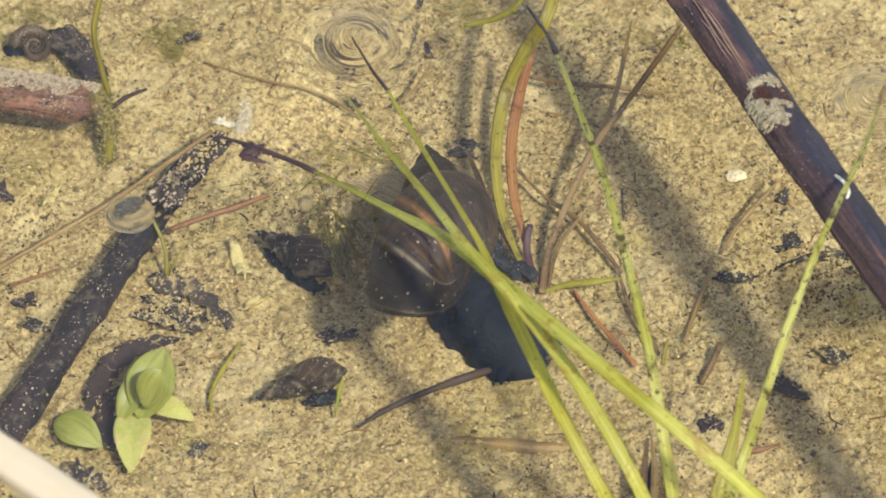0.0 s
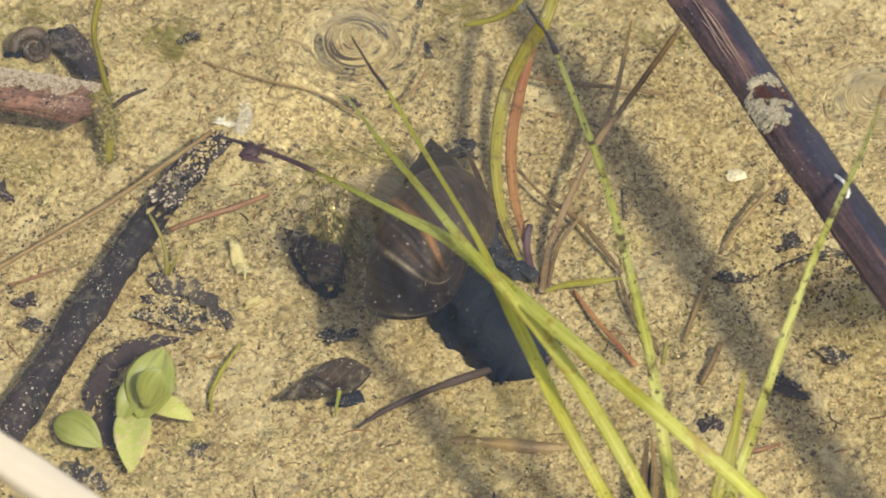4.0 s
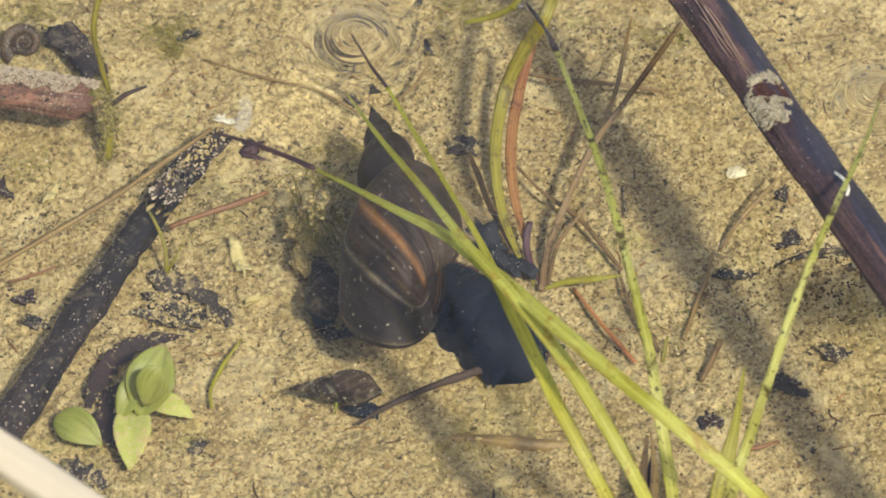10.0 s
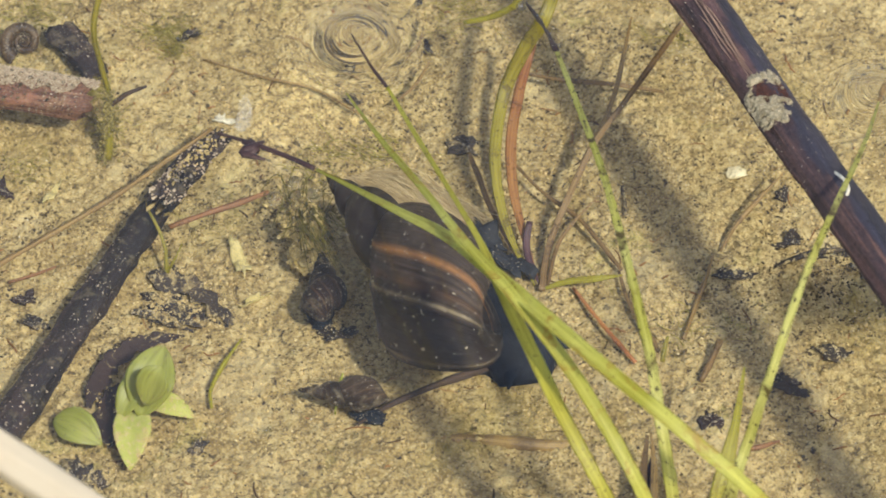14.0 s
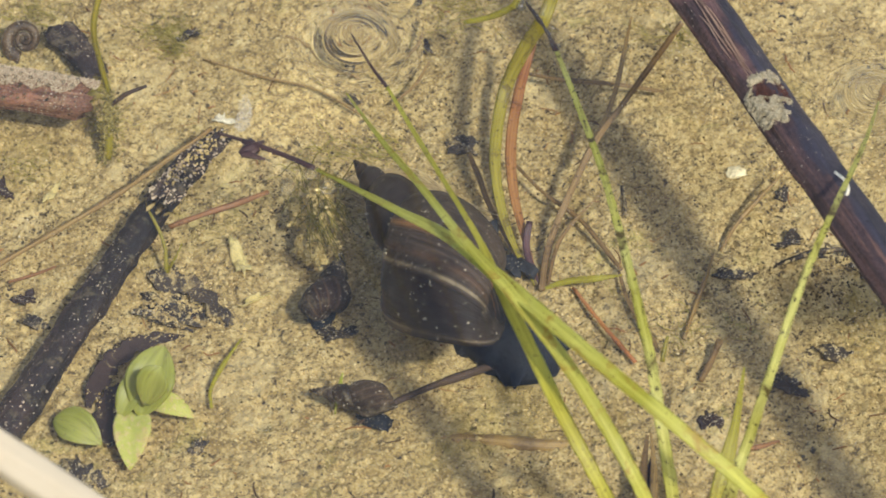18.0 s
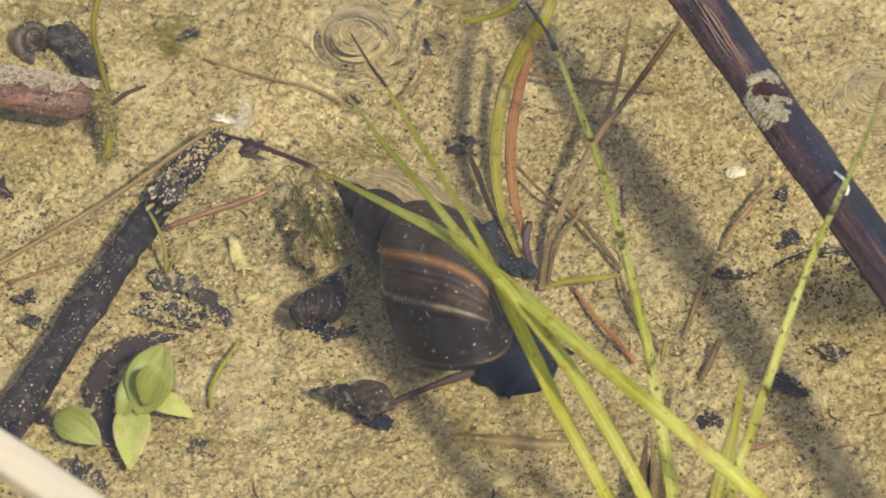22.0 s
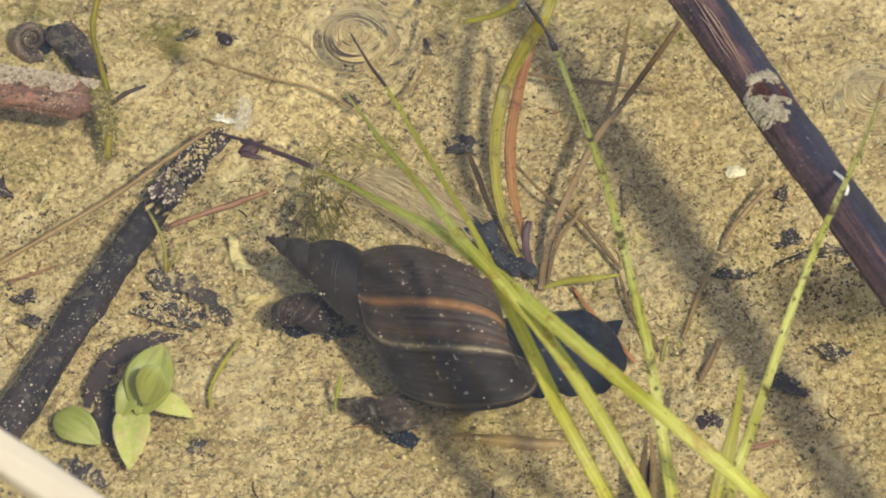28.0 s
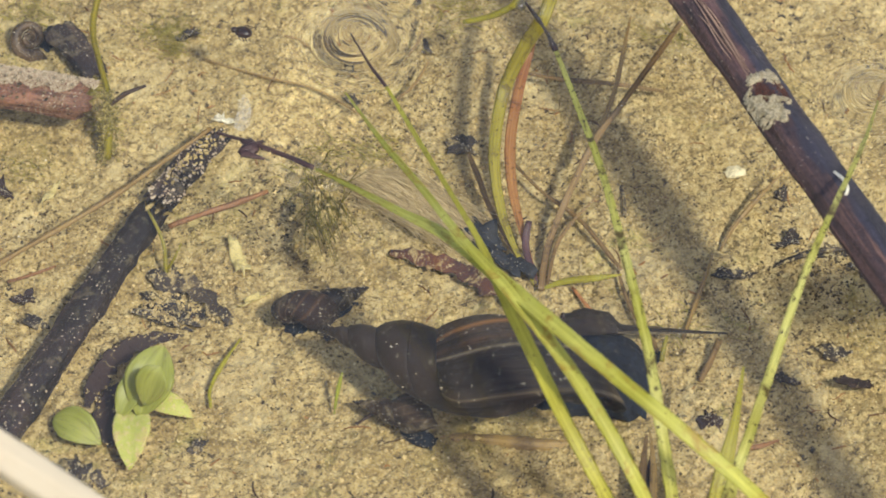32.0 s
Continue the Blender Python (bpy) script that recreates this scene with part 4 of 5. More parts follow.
# brown curled leaf and soft green leaves
def dead_leaf(pts, material, label, seed, flat=0.10, fold=0.25, silt=260, bias=0.0, name="dead_leaf"):
    c = pts[0]
    ob = strand(name, pts, material, flat, 14, 0.3, fold, 0.1, seed, mm((c[0], c[1], c[2])), rag=0.9)
    ob.location = mm((c[0], c[1], c[2]))
    silt_on(ob, silt // 2, 0.07, 0.26, PALEDUST, seed, clump=2.2, up=0.0, bias=bias)
    silt_on(ob, silt, 0.08, 0.38, FLOC, seed + 30, "silt_flocs", "flocs of fallen silt", 0.0, 1.6, 0.12)
    return tagged(ob, label, "leaf")


dead_leaf(((-55.2, -33.8, 0.6, 1.2), (-54.3, -30.6, 1.2, 2.8), (-52.3, -26.3, 1.6, 3.4), (-48.9, -22.6, 2, 3), (-45.1, -21, 2, 2.2), (-40.5, -19.7, 1.6, 0.3)), ROTLEAF, "dark purple-brown curled dead leaf on the bed", 91)
dead_leaf(((-50.3, -29.1, 0.8, 0.8), (-52.1, -32.2, 1, 2.4), (-52.3, -36.8, 1, 3.2), (-51.2, -41.8, 0.8, 1.6)), ROTLEAF, "dark purple-brown dead leaf scrap on the bed", 92)
dead_leaf(((-46.8, -6.1, 0.7, 1), (-44.7, -7.2, 0.9, 3.2), (-41.7, -8.2, 0.9, 3.4), (-38.8, -9.8, 0.9, 3.2), (-36, -13.2, 0.9, 2.4), (-34, -15.5, 0.8, 2), (-32.4, -16.4, 0.7, 0.3)), HUMUS, "black pointed edge of a buried rotten leaf", 93, silt=160)
dead_leaf(((-49.2, -13.6, 0.3, 0.6), (-46.5, -14.3, 0.6, 1.3), (-43.1, -15.4, 0.5, 1.2), (-41.5, -16.9, 0.3, 0.4)), HUMUS, "black rotten leaf strip half under silt", 94, silt=260)

dead_leaf(((-8.4, -2.3, 1.6, 0.8), (-3.9, -3.8, 2.2, 2.4), (1.4, -6.1, 2.4, 2.8), (6.8, -10, 2.4, 2.4), (10.8, -13.7, 2, 0.8)), REDROT, "rotting dark red-brown leaf sheath on the bed", 26, 0.3, 0.2, 500)


def leafy(name, leaves, label):
    c = leaves[0][1]
    e = empty(name, (c[0], c[1], 0))
    o = mm((c[0], c[1], 0))
    for i, (mat, a, b, w, lab) in enumerate(leaves):
        A, B = Vector(a), Vector(b)
        pts = []
        for f, k in ((0, 0.12), (0.12, 0.55), (0.32, 0.95), (0.5, 1.0), (0.7, 0.80), (0.88, 0.42), (1.0, 0.05)):
            p = A.lerp(B, f)
            pts.append((p.x, p.y, p.z + 1.5 * math.sin(f * 3.14), w * k))
        lf = part(strand("leaf", pts, mat, 0.16, 16, 0.8, 0.35, 0.03, i, o), e, lab)
        silt_on(lf, 150 if mat == LEAF else 700, 0.08, 0.34, FLOC, i + 300, clump=1.8, up=0.0, bias=0.15 if mat == LEAF else -0.02)
    return tagged(e, label, "water plant")


leafy("water_starwort", [
    (LEAF, (-46.9, -37.7, 3), (-43.3, -28.3, 9), 7.6, "soft green leaf"),
    (LEAF, (-50.1, -38.1, 3), (-45.8, -30.3, 6), 4.2, "soft green leaf"),
    (LEAF, (-45.9, -37.9, 6), (-43.4, -35.3, 12), 5.0, "soft green leaf"),
    (PALELEAF, (-47.9, -34.2, 2), (-48.2, -47.2, 1.5), 6.0, "pale silt-dusted leaf"),
    (PALELEAF, (-46.4, -34.7, 3), (-38.5, -37.1, 2), 3.6, "pale silt-dusted leaf"),
], "cluster of soft light-green oval leaves on the bed")
leafy("green_leaf", [(LEAF, (-60.4, -37.5, 2), (-52.7, -42.6, 2), 5.6, "")], "single light-green oval leaf lying on the bed")

# ---- scraps on the bed ----
for i, (o, m, lab, cat, tip) in enumerate((
    ((-41.4, -11.6, -0.2, 13.5, 8.0, -34), SILTLEAF, "black rotten leaf mostly buried under silt", "leaf scrap", 0.3),
    ((-41.8, -15.2, 0, 8, 2, -12), HUMUS, "black rotten leaf scrap under silt", "leaf scrap", 0),
    ((55, 0.5, 0, 5, 1.8, 15), HUMUS, "black leaf scrap on the silt", "leaf scrap", 0),
    ((67.8, -4.7, 0, 6, 3, -30), HUMUS, "black leaf scrap on the silt", "leaf scrap", 0),
    ((-16.3, -19, 0, 5, 4, 20), HUMUS, "black humus crumb on the silt", "humus", 0),
    ((54.5, 10.2, 0, 2.8, 2.2, 0), HUMUS, "round black crumb on the silt", "humus", 0),
    ((46.2, -6.2, 0, 5.5, 2.4, 10), HUMUS, "dark purple leaf scrap on the bed", "leaf scrap", 0),
    ((61.7, -22.5, 0, 5.5, 3.6, -25), HUMUS, "black leaf scrap with a bright bubble", "leaf scrap", 0),
    ((53.1, -27.8, 0, 5, 2.6, -20), ROTLEAF, "dark brown leaf scrap on the bed", "leaf scrap", 0),
    ((41.3, -37.1, 0, 5, 3.5, -60), ROTLEAF, "purple-brown leaf scrap on the bed", "leaf scrap", 0),
    ((3.5, 22.5, 0, 6, 3.2, 5), HUMUS, "black humus scrap on the silt", "humus", 0),
    ((-38, -41.1, 0, 3, 2, 50), HUMUS, "small black crumb on the silt", "humus", 0),
    ((-8.7, 50.6, 3, 7, 3.2, -10), RUSTLEAF, "orange-brown dead leaf under the surface", "leaf scrap", 0),
    ((-3.6, 43.4, 1, 4, 2, -30), HUMUS, "black leaf scrap on the silt", "leaf scrap", 0),
    ((-14.9, 32.8, 0, 2.6, 1.3, -40), HUMUS, "black leaf scrap beside a seed husk", "leaf scrap", 0),
    ((-13.4, 53.4, 2, 6, 2.6, 15), RUSTLEAF, "orange-brown dead leaf under the surface", "leaf scrap", 0),
    ((5.9, 0.1, 2, 11, 5, -48), BLUEROT, "blue-black rotten leaf sheath at the plant's foot", "leaf scrap", 0),
    ((11.1, -5.3, 2, 8, 4, -50), BLUEROT, "blue-black rotten leaf sheath at the plant's foot", "leaf scrap", 0),
    ((-70.7, 11.7, 0, 4, 2, -30), ROTLEAF, "dark brown scrap on the silt", "leaf scrap", 0),
    ((-66, -10.7, 0, 4, 3, 15), ROTLEAF, "dark brown scrap on the silt", "leaf scrap", 0),
    ((-64.5, -16.1, 0, 4, 2, -20), HUMUS, "black crumb on the silt", "humus", 0),
    ((-55.7, -46.8, 0, 7, 4, -35), HUMUS, "black humus patch on the bed", "humus", 0),
    ((-41.2, 46.3, 0, 4, 2, 20), HUMUS, "black crumb on the silt", "humus", 0),
    ((64.4, 0.1, 0, 9, 3, 15), HUMUS, "black rotten scrap under the reed", "leaf scrap", 0),
    ((-31.8, -3.5, 0, 2.8, 7, 10), YELLOWBIT, "torn yellow plant scrap on the silt", "leaf scrap", 0.4),
    ((-29.8, -11.3, 0, 5, 0.8, 30), YELLOWBIT, "thin yellow straw bit on the silt", "leaf scrap", 0),
    ((-62.9, 11.7, 0, 1, 6, -25), YELLOWBIT, "yellow-green straw bit on the silt", "leaf scrap", 0),
    ((-35.9, 28.3, 0, 3.2, 1.9, -10), BONE, "white broken shell bit on the silt", "shell bit", 0),
)):
    bit = flake("scrap" if cat != "humus" else "humus_crumb", o, m, i + 2, 0.4, 0.15, 0.7, 0.6, tip)
    if m == SILTLEAF:
        silt_on(bit, 700, 0.15, 0.55, FLOC, i + 400, "silt_flocs", "flocs of fallen silt", 0.0, 2.4, -0.02)
    if m == BLUEROT:
        silt_on(bit, 40, 0.07, 0.22, PALEDUST, i + 200, clump=1.6, up=0.0)
    if m in (HUMUS, ROTLEAF):
        silt_on(bit, int(4 * o[3] * o[4]), 0.07, 0.24, PALEDUST, i + 200, clump=1.6, up=0.0)
    tagged(bit, lab, cat)


shell_bit = blob("shell_bit", (3.4, 2.4, 1.0), CREAM, 5, 0.35, 3)
shell_bit.location = mm((47.1, 15.9, 0.7))
tagged(shell_bit, "cream-white shell bit half sunk in silt", "shell bit")

def mat_film():
    """A thin, milky, half clear sheet."""
    m = Mat("milky_film", 0.4, 0.4)
    m.color(m.ramp(m.noise(1.5, 4, 0.6), (0.35, (0.55, 0.56, 0.56)), (0.65, (0.80, 0.80, 0.78))))
    clear, mx = m.node("ShaderNodeBsdfTransparent"), m.node("ShaderNodeMixShader")
    m.link(m.ramp(m.noise(2.4, 4, 0.65), (0.38, 0.01), (0.62, 0.18)), mx.inputs[0])
    m.link(clear.outputs[0], mx.inputs[1])
    m.link(m.b.outputs[0], mx.inputs[2])
    m.link(mx.outputs[0], m.out.inputs[0])
    return m.m


# A half clear whitish strip for a faint upright smear over the bed.
skin = strand("milky_strip", ((-33.4, 25.4, 0.6, 1.0), (-32.4, 26.2, 1.4, 2.4), (-32.0, 27.6, 2.4, 2.6), (-32.2, 29.4, 3.0, 1.8), (-32.0, 30.6, 3.4, 0.6)), mat_film(), 0.25, 12, 0.6, 0.4, 0.3, 4)
tagged(skin, "milky half-clear strip rising from the bed", "shed skin")

# grains over the whole bed
def scatter(n, seed, lo, hi, clump, zoff=0.1):
    rnd = random.Random(seed)
    ps, ss = [], []
    while len(ps) < n:
        x, y = rnd.uniform(-85, 85), rnd.uniform(-72, 72)
        if noise.noise(Vector((x / clump, y / clump, seed * 3.3))) + rnd.uniform(-0.5, 0.5) < 0.05:
            continue
        ps.append((x, y, ground_height(x, y) + zoff))
        ss.append(lo + (hi - lo) * rnd.random() ** 3)
    return ps, ss


tagged(grains("silt_flocs", *scatter(46000, 13, 0.18, 0.70, 3.5, -0.08), FLOC, 14, 0.8, True), "soft pale flocs of silt on the bed", "silt", kind="stuff")
tagged(grains("sand", *scatter(6000, 3, 0.10, 0.34, 6), SAND, 4), "loose pale sand grains and silt crumbs", "sand", kind="stuff")
tagged(grains("dark_grit", *scatter(11000, 8, 0.05, 0.30, 5), DARKGRAIN, 5), "scattered black and brown plant crumbs", "grit", kind="stuff")

def litter():
    """Brown crumbs of rotten leaf washed together in hollows of the bed."""
    rnd = random.Random(77)
    ps, ss = [], []
    for x, y, z, rx, ry, n in ((64, -9.5, 0, 7, 5, 1500), (47.2, -10.5, 0, 5, 4, 700), (-25.6, 4.4, 0, 4, 5, 700), (-41.2, 12.9, 0, 4, 6, 700), (-57.3, -16.6, 0, 4, 4, 500), (-60.9, 5.6, 0, 5, 3, 350),
                               (-52.8, -42.2, 0, 6, 3, 450), (-39.8, -38.8, 0, 4, 3, 300), (49.7, -35.4, 0, 6, 5, 600), (-0.4, 29.8, 0, 5, 4, 400), (54.3, 17.3, 0, 5, 3, 350), (62.3, 13.6, 0, 4, 3, 300), (-15.4, -20.2, 0, 4, 3, 350), (24, 40, 0, 7, 6, 500), (34, 16, 0, 8, 7, 600), (58, -2, 0, 8, 3, 800), (-8, 32, 0, 6, 8, 500), (-44, 6, 0, 5, 6, 500),
                               (-24, 12, 0, 7, 6, 600), (-72, -2, 0, 5, 6, 400), (20, -46, 0, 10, 4, 500), (40, -24, 0, 6, 6, 400), (-48, -20, 0, 6, 5, 500), (-60, 44, 0, 6, 6, 400), (36, 44, 0, 9, 6, 400)):
        for i in range(int(n)):
            px, py = x + rnd.gauss(0, rx), y + rnd.gauss(0, ry)
            if noise.noise(Vector((px / 1.8, py / 1.8, 4.4))) + rnd.uniform(-0.3, 0.3) < 0:
                continue
            ps.append((px, py, ground_height(px, py) + 0.12))
            ss.append(0.08 + 0.36 * rnd.random() ** 3)
    return tagged(grains("leaf_litter", ps, ss, LITTER, 78), "brown crumbs of rotten leaf on the silt", "litter", kind="stuff")


litter()


def plant_bits():
    """Short broken fibres of stems and roots, strewn over the bed."""
    rnd = random.Random(91)
    verts, faces = [], []
    for i in range(900):
        x, y = rnd.uniform(-80, 80), rnd.uniform(-68, 68)
        if noise.noise(Vector((x / 14, y / 14, 6.6))) + rnd.uniform(-0.5, 0.4) < 0:
            continue
        a, ln, w, bend = rnd.uniform(0, 6.283), 0.5 + 4.0 * rnd.random() ** 3, rnd.uniform(0.05, 0.20), rnd.uniform(-0.6, 0.6)
        k = len(verts)
        for j in range(5):
            t = j / 4 - 0.5
            b = a + bend * t
            px, py = x + math.cos(b) * ln * t, y + math.sin(b) * ln * t
            pz = ground_height(px, py) + 0.15
            for d in range(4):
                q = 1.5708 * d
                r = w * (1 - 1.2 * t * t)
                verts.append(mm((px - math.sin(b) * r * math.cos(q), py + math.cos(b) * r * math.cos(q), pz + r * math.sin(q))))
        for j in range(4):
            for d in range(4):
                p, q = k + j * 4 + d, k + j * 4 + (d + 1) % 4
                faces.append((p, q, q + 4, p + 4))
        faces += [(k + 3, k + 2, k + 1, k), (k + 16, k + 17, k + 18, k + 19)]
    return tagged(link_mesh("plant_bits", verts, faces, PLANTBIT), "broken brown and straw-coloured fibres on the silt", "plant bits", kind="stuff")


plant_bits()


def surface_dust():
    rnd = random.Random(5)
    ps = [(rnd.uniform(-78, 78), rnd.uniform(-66, 66), DEPTH + 0.05) for i in range(420)]
    ob = grains("floating_dust", ps, [0.05 + 0.13 * rnd.random() ** 3 for p in ps], BONE, 6)
    return tagged(ob, "pale dust specks floating on the water", "dust", kind="stuff")


surface_dust()


# pale fibres washed together under the sedge
def build_fibres():
    rnd = random.Random(31)
    verts, faces = [], []
    a0, a1 = Vector((-16.7, 13.9, 1)), Vector((-9.6, 16.4, 1))
    b0, b1 = Vector((2.8, -2.9, 2)), Vector((7.7, 1.3, 2))
    for i in range(900):
        f = rnd.random()
        p, q = a0.lerp(a1, f + rnd.gauss(0, 0.22)), b0.lerp(b1, f + rnd.gauss(0, 0.3))
        s = rnd.uniform(0.0, 0.5)
        p, q = p.lerp(q, s * 0.9), p.lerp(q, min(1, s + rnd.uniform(0.3, 0.6)))
        lift, bend = rnd.uniform(0.0, 1.0), rnd.uniform(-1.3, 1.3)
        n, w = 6, rnd.uniform(0.035, 0.085)
        side = (q - p).cross(Vector((0, 0, 1))).normalized()
        k = len(verts)
        for j in range(n):
            t = j / (n - 1)
            c = p.lerp(q, t) + Vector((0, 0, lift * math.sin(t * 3.14) + 0.6)) + side * bend * math.sin(t * 3.14)
            for d in (-side * w, Vector((0, 0, w * 1.3)), side * w):
                verts.append(mm(c + d))
        for j in range(n - 1):
            for r in range(3):
                a, b = k + j * 3 + r, k + j * 3 + (r + 1) % 3
                faces.append((a, b, b + 3, a + 3))
    ob = link_mesh("plant_fibres", verts, faces, FLUFF, [(0.3, v[0] * 10) for v in verts])
    return tagged(ob, "mat of pale brown plant fibres under the sedge", "fibres", kind="stuff")


build_fibres()


# ---- snails ----
def shell_mesh(name, L, material, whorls=6, growth=1.99, wide=0.82, seg=48, ring=44, high=36.5, short=14.0, tall=15.5):
    """A spired shell, apex towards -X, mouth down (-Z), turning to the right; its origin lies on the axis, 56 % from the apex.
    short and tall: how far each turn reaches towards the apex and away from it, so that the seams between the turns are cut in."""
    s0 = L / 53.5
    k = math.log(growth) / (2 * math.pi)
    verts, uvs, faces = [], [], []
    n = whorls * seg
    more = 0.15 if L > 40 else 0.0          # the large shell has grown on a little
    for i in range(n + 1):
        th = -2 * math.pi * whorls + (2 * math.pi * whorls + more) * i / n
        s = math.exp(k * th) * s0
        flare = max(0.0, 1 + min(th, 0.0) / 0.9) ** 2 * (0.22 if L > 40 else 0.08)
        a, low = 8.6 * wide * s * (1 + flare), tall * s * (1 + 0.35 * flare)
        old_lip = 0.022 * math.exp(-((th + 0.56) / 0.045) ** 2) * (1.0 if L > 40 else 0.0)      # a ridge where growth once paused
        lump = 1 + 0.010 * math.sin(th * 9) + 0.007 * math.sin(th * 23 + 1) + 0.004 * math.sin(th * 51 + 2) + old_lip
        tilt = -0.13 * min(1.0, max(0.0, 1 + th / 6.283185))
        ct, st = math.cos(tilt), math.sin(tilt)
        for j in range(ring):
            ph = 2 * math.pi * j / ring
            rad, ax = a * math.cos(ph), (short * s if j > ring / 2 else low) * math.sin(ph)
            tj = th - 0.5 * math.sin(ph)            # growth lines lean against the axis
            if ax < 0:
                rad *= 1 - 0.25 * math.sin(ph) ** 2
            rad, ax = rad * ct - ax * st, rad * st + ax * ct
            r, x = (5.8 * wide * s + rad) * lump, high * s + ax
            verts.append(mm((x - 30 * s0, -r * math.cos(tj), -r * math.sin(tj))))
            uvs.append((1 + (th - more) / (2 * math.pi) if th > -4.6 else 0.26 + th * 0.002, j / ring))
    for i in range(n):
        for j in range(ring):
            p, q = i * ring + j, i * ring + (j + 1) % ring
            faces.append((p, p + ring, q + ring, q))
    # the mouth's inner wall goes back into the last turn
    base = n * ring
    for back_step in (1, 2):
        k0 = len(verts)
        src = (n - 5 * back_step) * ring
        cen = sum((verts[src + j] for j in range(ring)), Vector()) / ring
        for j in range(ring):
            verts.append(cen + (verts[src + j] - cen) * (0.93 if back_step == 1 else 0.8))
            uvs.append((0.5, j / ring))
        prev = base if back_step == 1 else k0 - ring
        for j in range(ring):
            p, q = prev + j, prev + (j + 1) % ring
            faces.append((p, k0 + j, k0 + (j + 1) % ring, q))
    faces.append(tuple(range(len(verts) - ring, len(verts))))
    return link_mesh(name, verts, faces, material, uvs)


def foot_mesh(name, ln, wd, ht, seed):
    """A snail's soft body: broad head in front (+X), foot tapering behind; sole at z = 0."""
    n, ring = 60, 40
    verts, faces = [], []
    for i in range(n + 1):
        f = i / n
        x = ln * (0.30 + 0.70 * f - 0.62) if ln > 30 else ln * (f - 0.62)
        w = wd * (0.10 + 0.90 * math.sin(min(1.0, f / 0.62) * 1.5708) ** 0.8) * (1.0 if f < 0.70 else max(0.05, 1 - ((f - 0.70) / 0.30) ** 2.4) ** 0.6)
        h = ht * (0.15 + 0.85 * math.sin(min(1, f * 1.35) * 1.5708)) * (1.0 if f < 0.72 else max(0.05, 1 - ((f - 0.72) / 0.28) ** 2) ** 0.7)
        for j in range(ring):
            a = 6.283185 * j / ring
            y, z = math.cos(a) * w / 2, math.sin(a)
            z = h * z if z > 0 else 0.12 * h * z
            skirt = 1.0 if abs(math.sin(a)) > 0.3 else 1 + 0.06 * math.sin(f * 40 + seed)
            d = 1 + 0.10 * noise.noise(Vector((x / 3, y / 3, z / 3 + seed))) + 0.05 * noise.noise(Vector((x / 1.0, y / 2.2, z / 1.0 + seed)))
            if f > 0.55 and z > 0:
                d *= 1 - 0.16 * math.exp(-(y / wd * 14) ** 2)           # a furrow between the head's two lobes
            verts.append(mm((x, y * skirt * d, z * d + 0.5)))
    for i in range(n):
        for j in range(ring):
            p, q = i * ring + j, i * ring + (j + 1) % ring
            faces.append((p, q, q + ring, p + ring))
    faces += [tuple(range(ring - 1, -1, -1)), tuple(range(n * ring, (n + 1) * ring))]
    return link_mesh(name, verts, faces, FLESH)


def pond_snail(L, shell_mat, label, foot, wide=1.0):
    e = empty("pond_snail")
    tagged(e, label, "snail", "pond snails")
    sh = part(shell_mesh("shell", L, shell_mat, wide=wide) if L > 40 else shell_mesh("shell", L, shell_mat, 6, 1.68, wide, 40, 36, 40.5, 12.0, 13.0), e)
    ln, wd, ht = foot
    b = part(foot_mesh("foot", ln, wd, ht, int(L)), e, "slate-black soft body")
    fx = ln * 0.30
    for s in (1, -1):
        t = strand("tentacle", ((fx, s * wd * 0.24, ht * 0.40, wd * 0.26), (fx + ln * 0.03, s * wd * 0.36, ht * 0.36, wd * 0.15), (fx + ln * 0.06, s * wd * 0.47, ht * 0.3, wd * 0.02)), FLESH, 0.3, 8, 0.6)
        part(t, b)
    big_one = L > 40
    silt_on(sh, 520 if big_one else 300, 0.07, 0.40 if big_one else 0.24, PALEDUST, int(L), up=-2, clump=3.0 if big_one else 2.0, bias=0.26 if big_one else 0.1)
    silt_on(b, 90 if big_one else 60, 0.08, 0.2, PALEDUST, int(L) + 1, clump=6.0)
    return e, sh


def along(apex, tail, roll, L):
    """A shell's pose from its apex and the other end of its axis; roll in degrees about it."""
    A, B = mm(apex), mm(tail)
    d = (B - A).normalized()
    s = Vector((0, 0, 1)).cross(d).normalized()
    m = Matrix((d, s, d.cross(s))).transposed().to_4x4()
    m.translation = A + d * (30.0 / 53.5) * L * MM
    return m @ pose(0, 0, 0, roll, 0, 0)


def between(apex, base, roll, L):
    """A shell's pose from where its apex and its lower end lie; roll in degrees about its axis."""
    A, B = mm(apex), mm(base)
    d = (B - A).normalized()
    s = Vector((0, 0, 1)).cross(d).normalized()
    B = B + s * 0.09 * L * MM           # the lip lies to the right of the axis
    d = (B - A).normalized()
    s = Vector((0, 0, 1)).cross(d).normalized()
    m = Matrix((d, s, d.cross(s))).transposed().to_4x4()
    m.translation = (A + B) / 2 + d * (30.0 / 53.5 - 0.5) * L * MM
    return m @ pose(0, 0, 0, roll, 0, 0)


def on_bed(at, to, lift=0.0):
    """A pose on the bed at a point, heading for another."""
    d = Vector(to) - Vector(at)
    return Matrix.Translation(mm((at[0], at[1], lift))) @ Matrix.Rotation(math.atan2(d.y, d.x), 4, "Z")


BIG = 54.0
big, big_shell = pond_snail(BIG, SHELL, "large pond snail with dark spired shell and orange growth bands", (44, 15, 8), 0.82)
mid, mid_shell = pond_snail(17.2, SMALLSHELL, "small brown pond snail crawling on the silt", (13, 4.2, 2.0), 0.92)
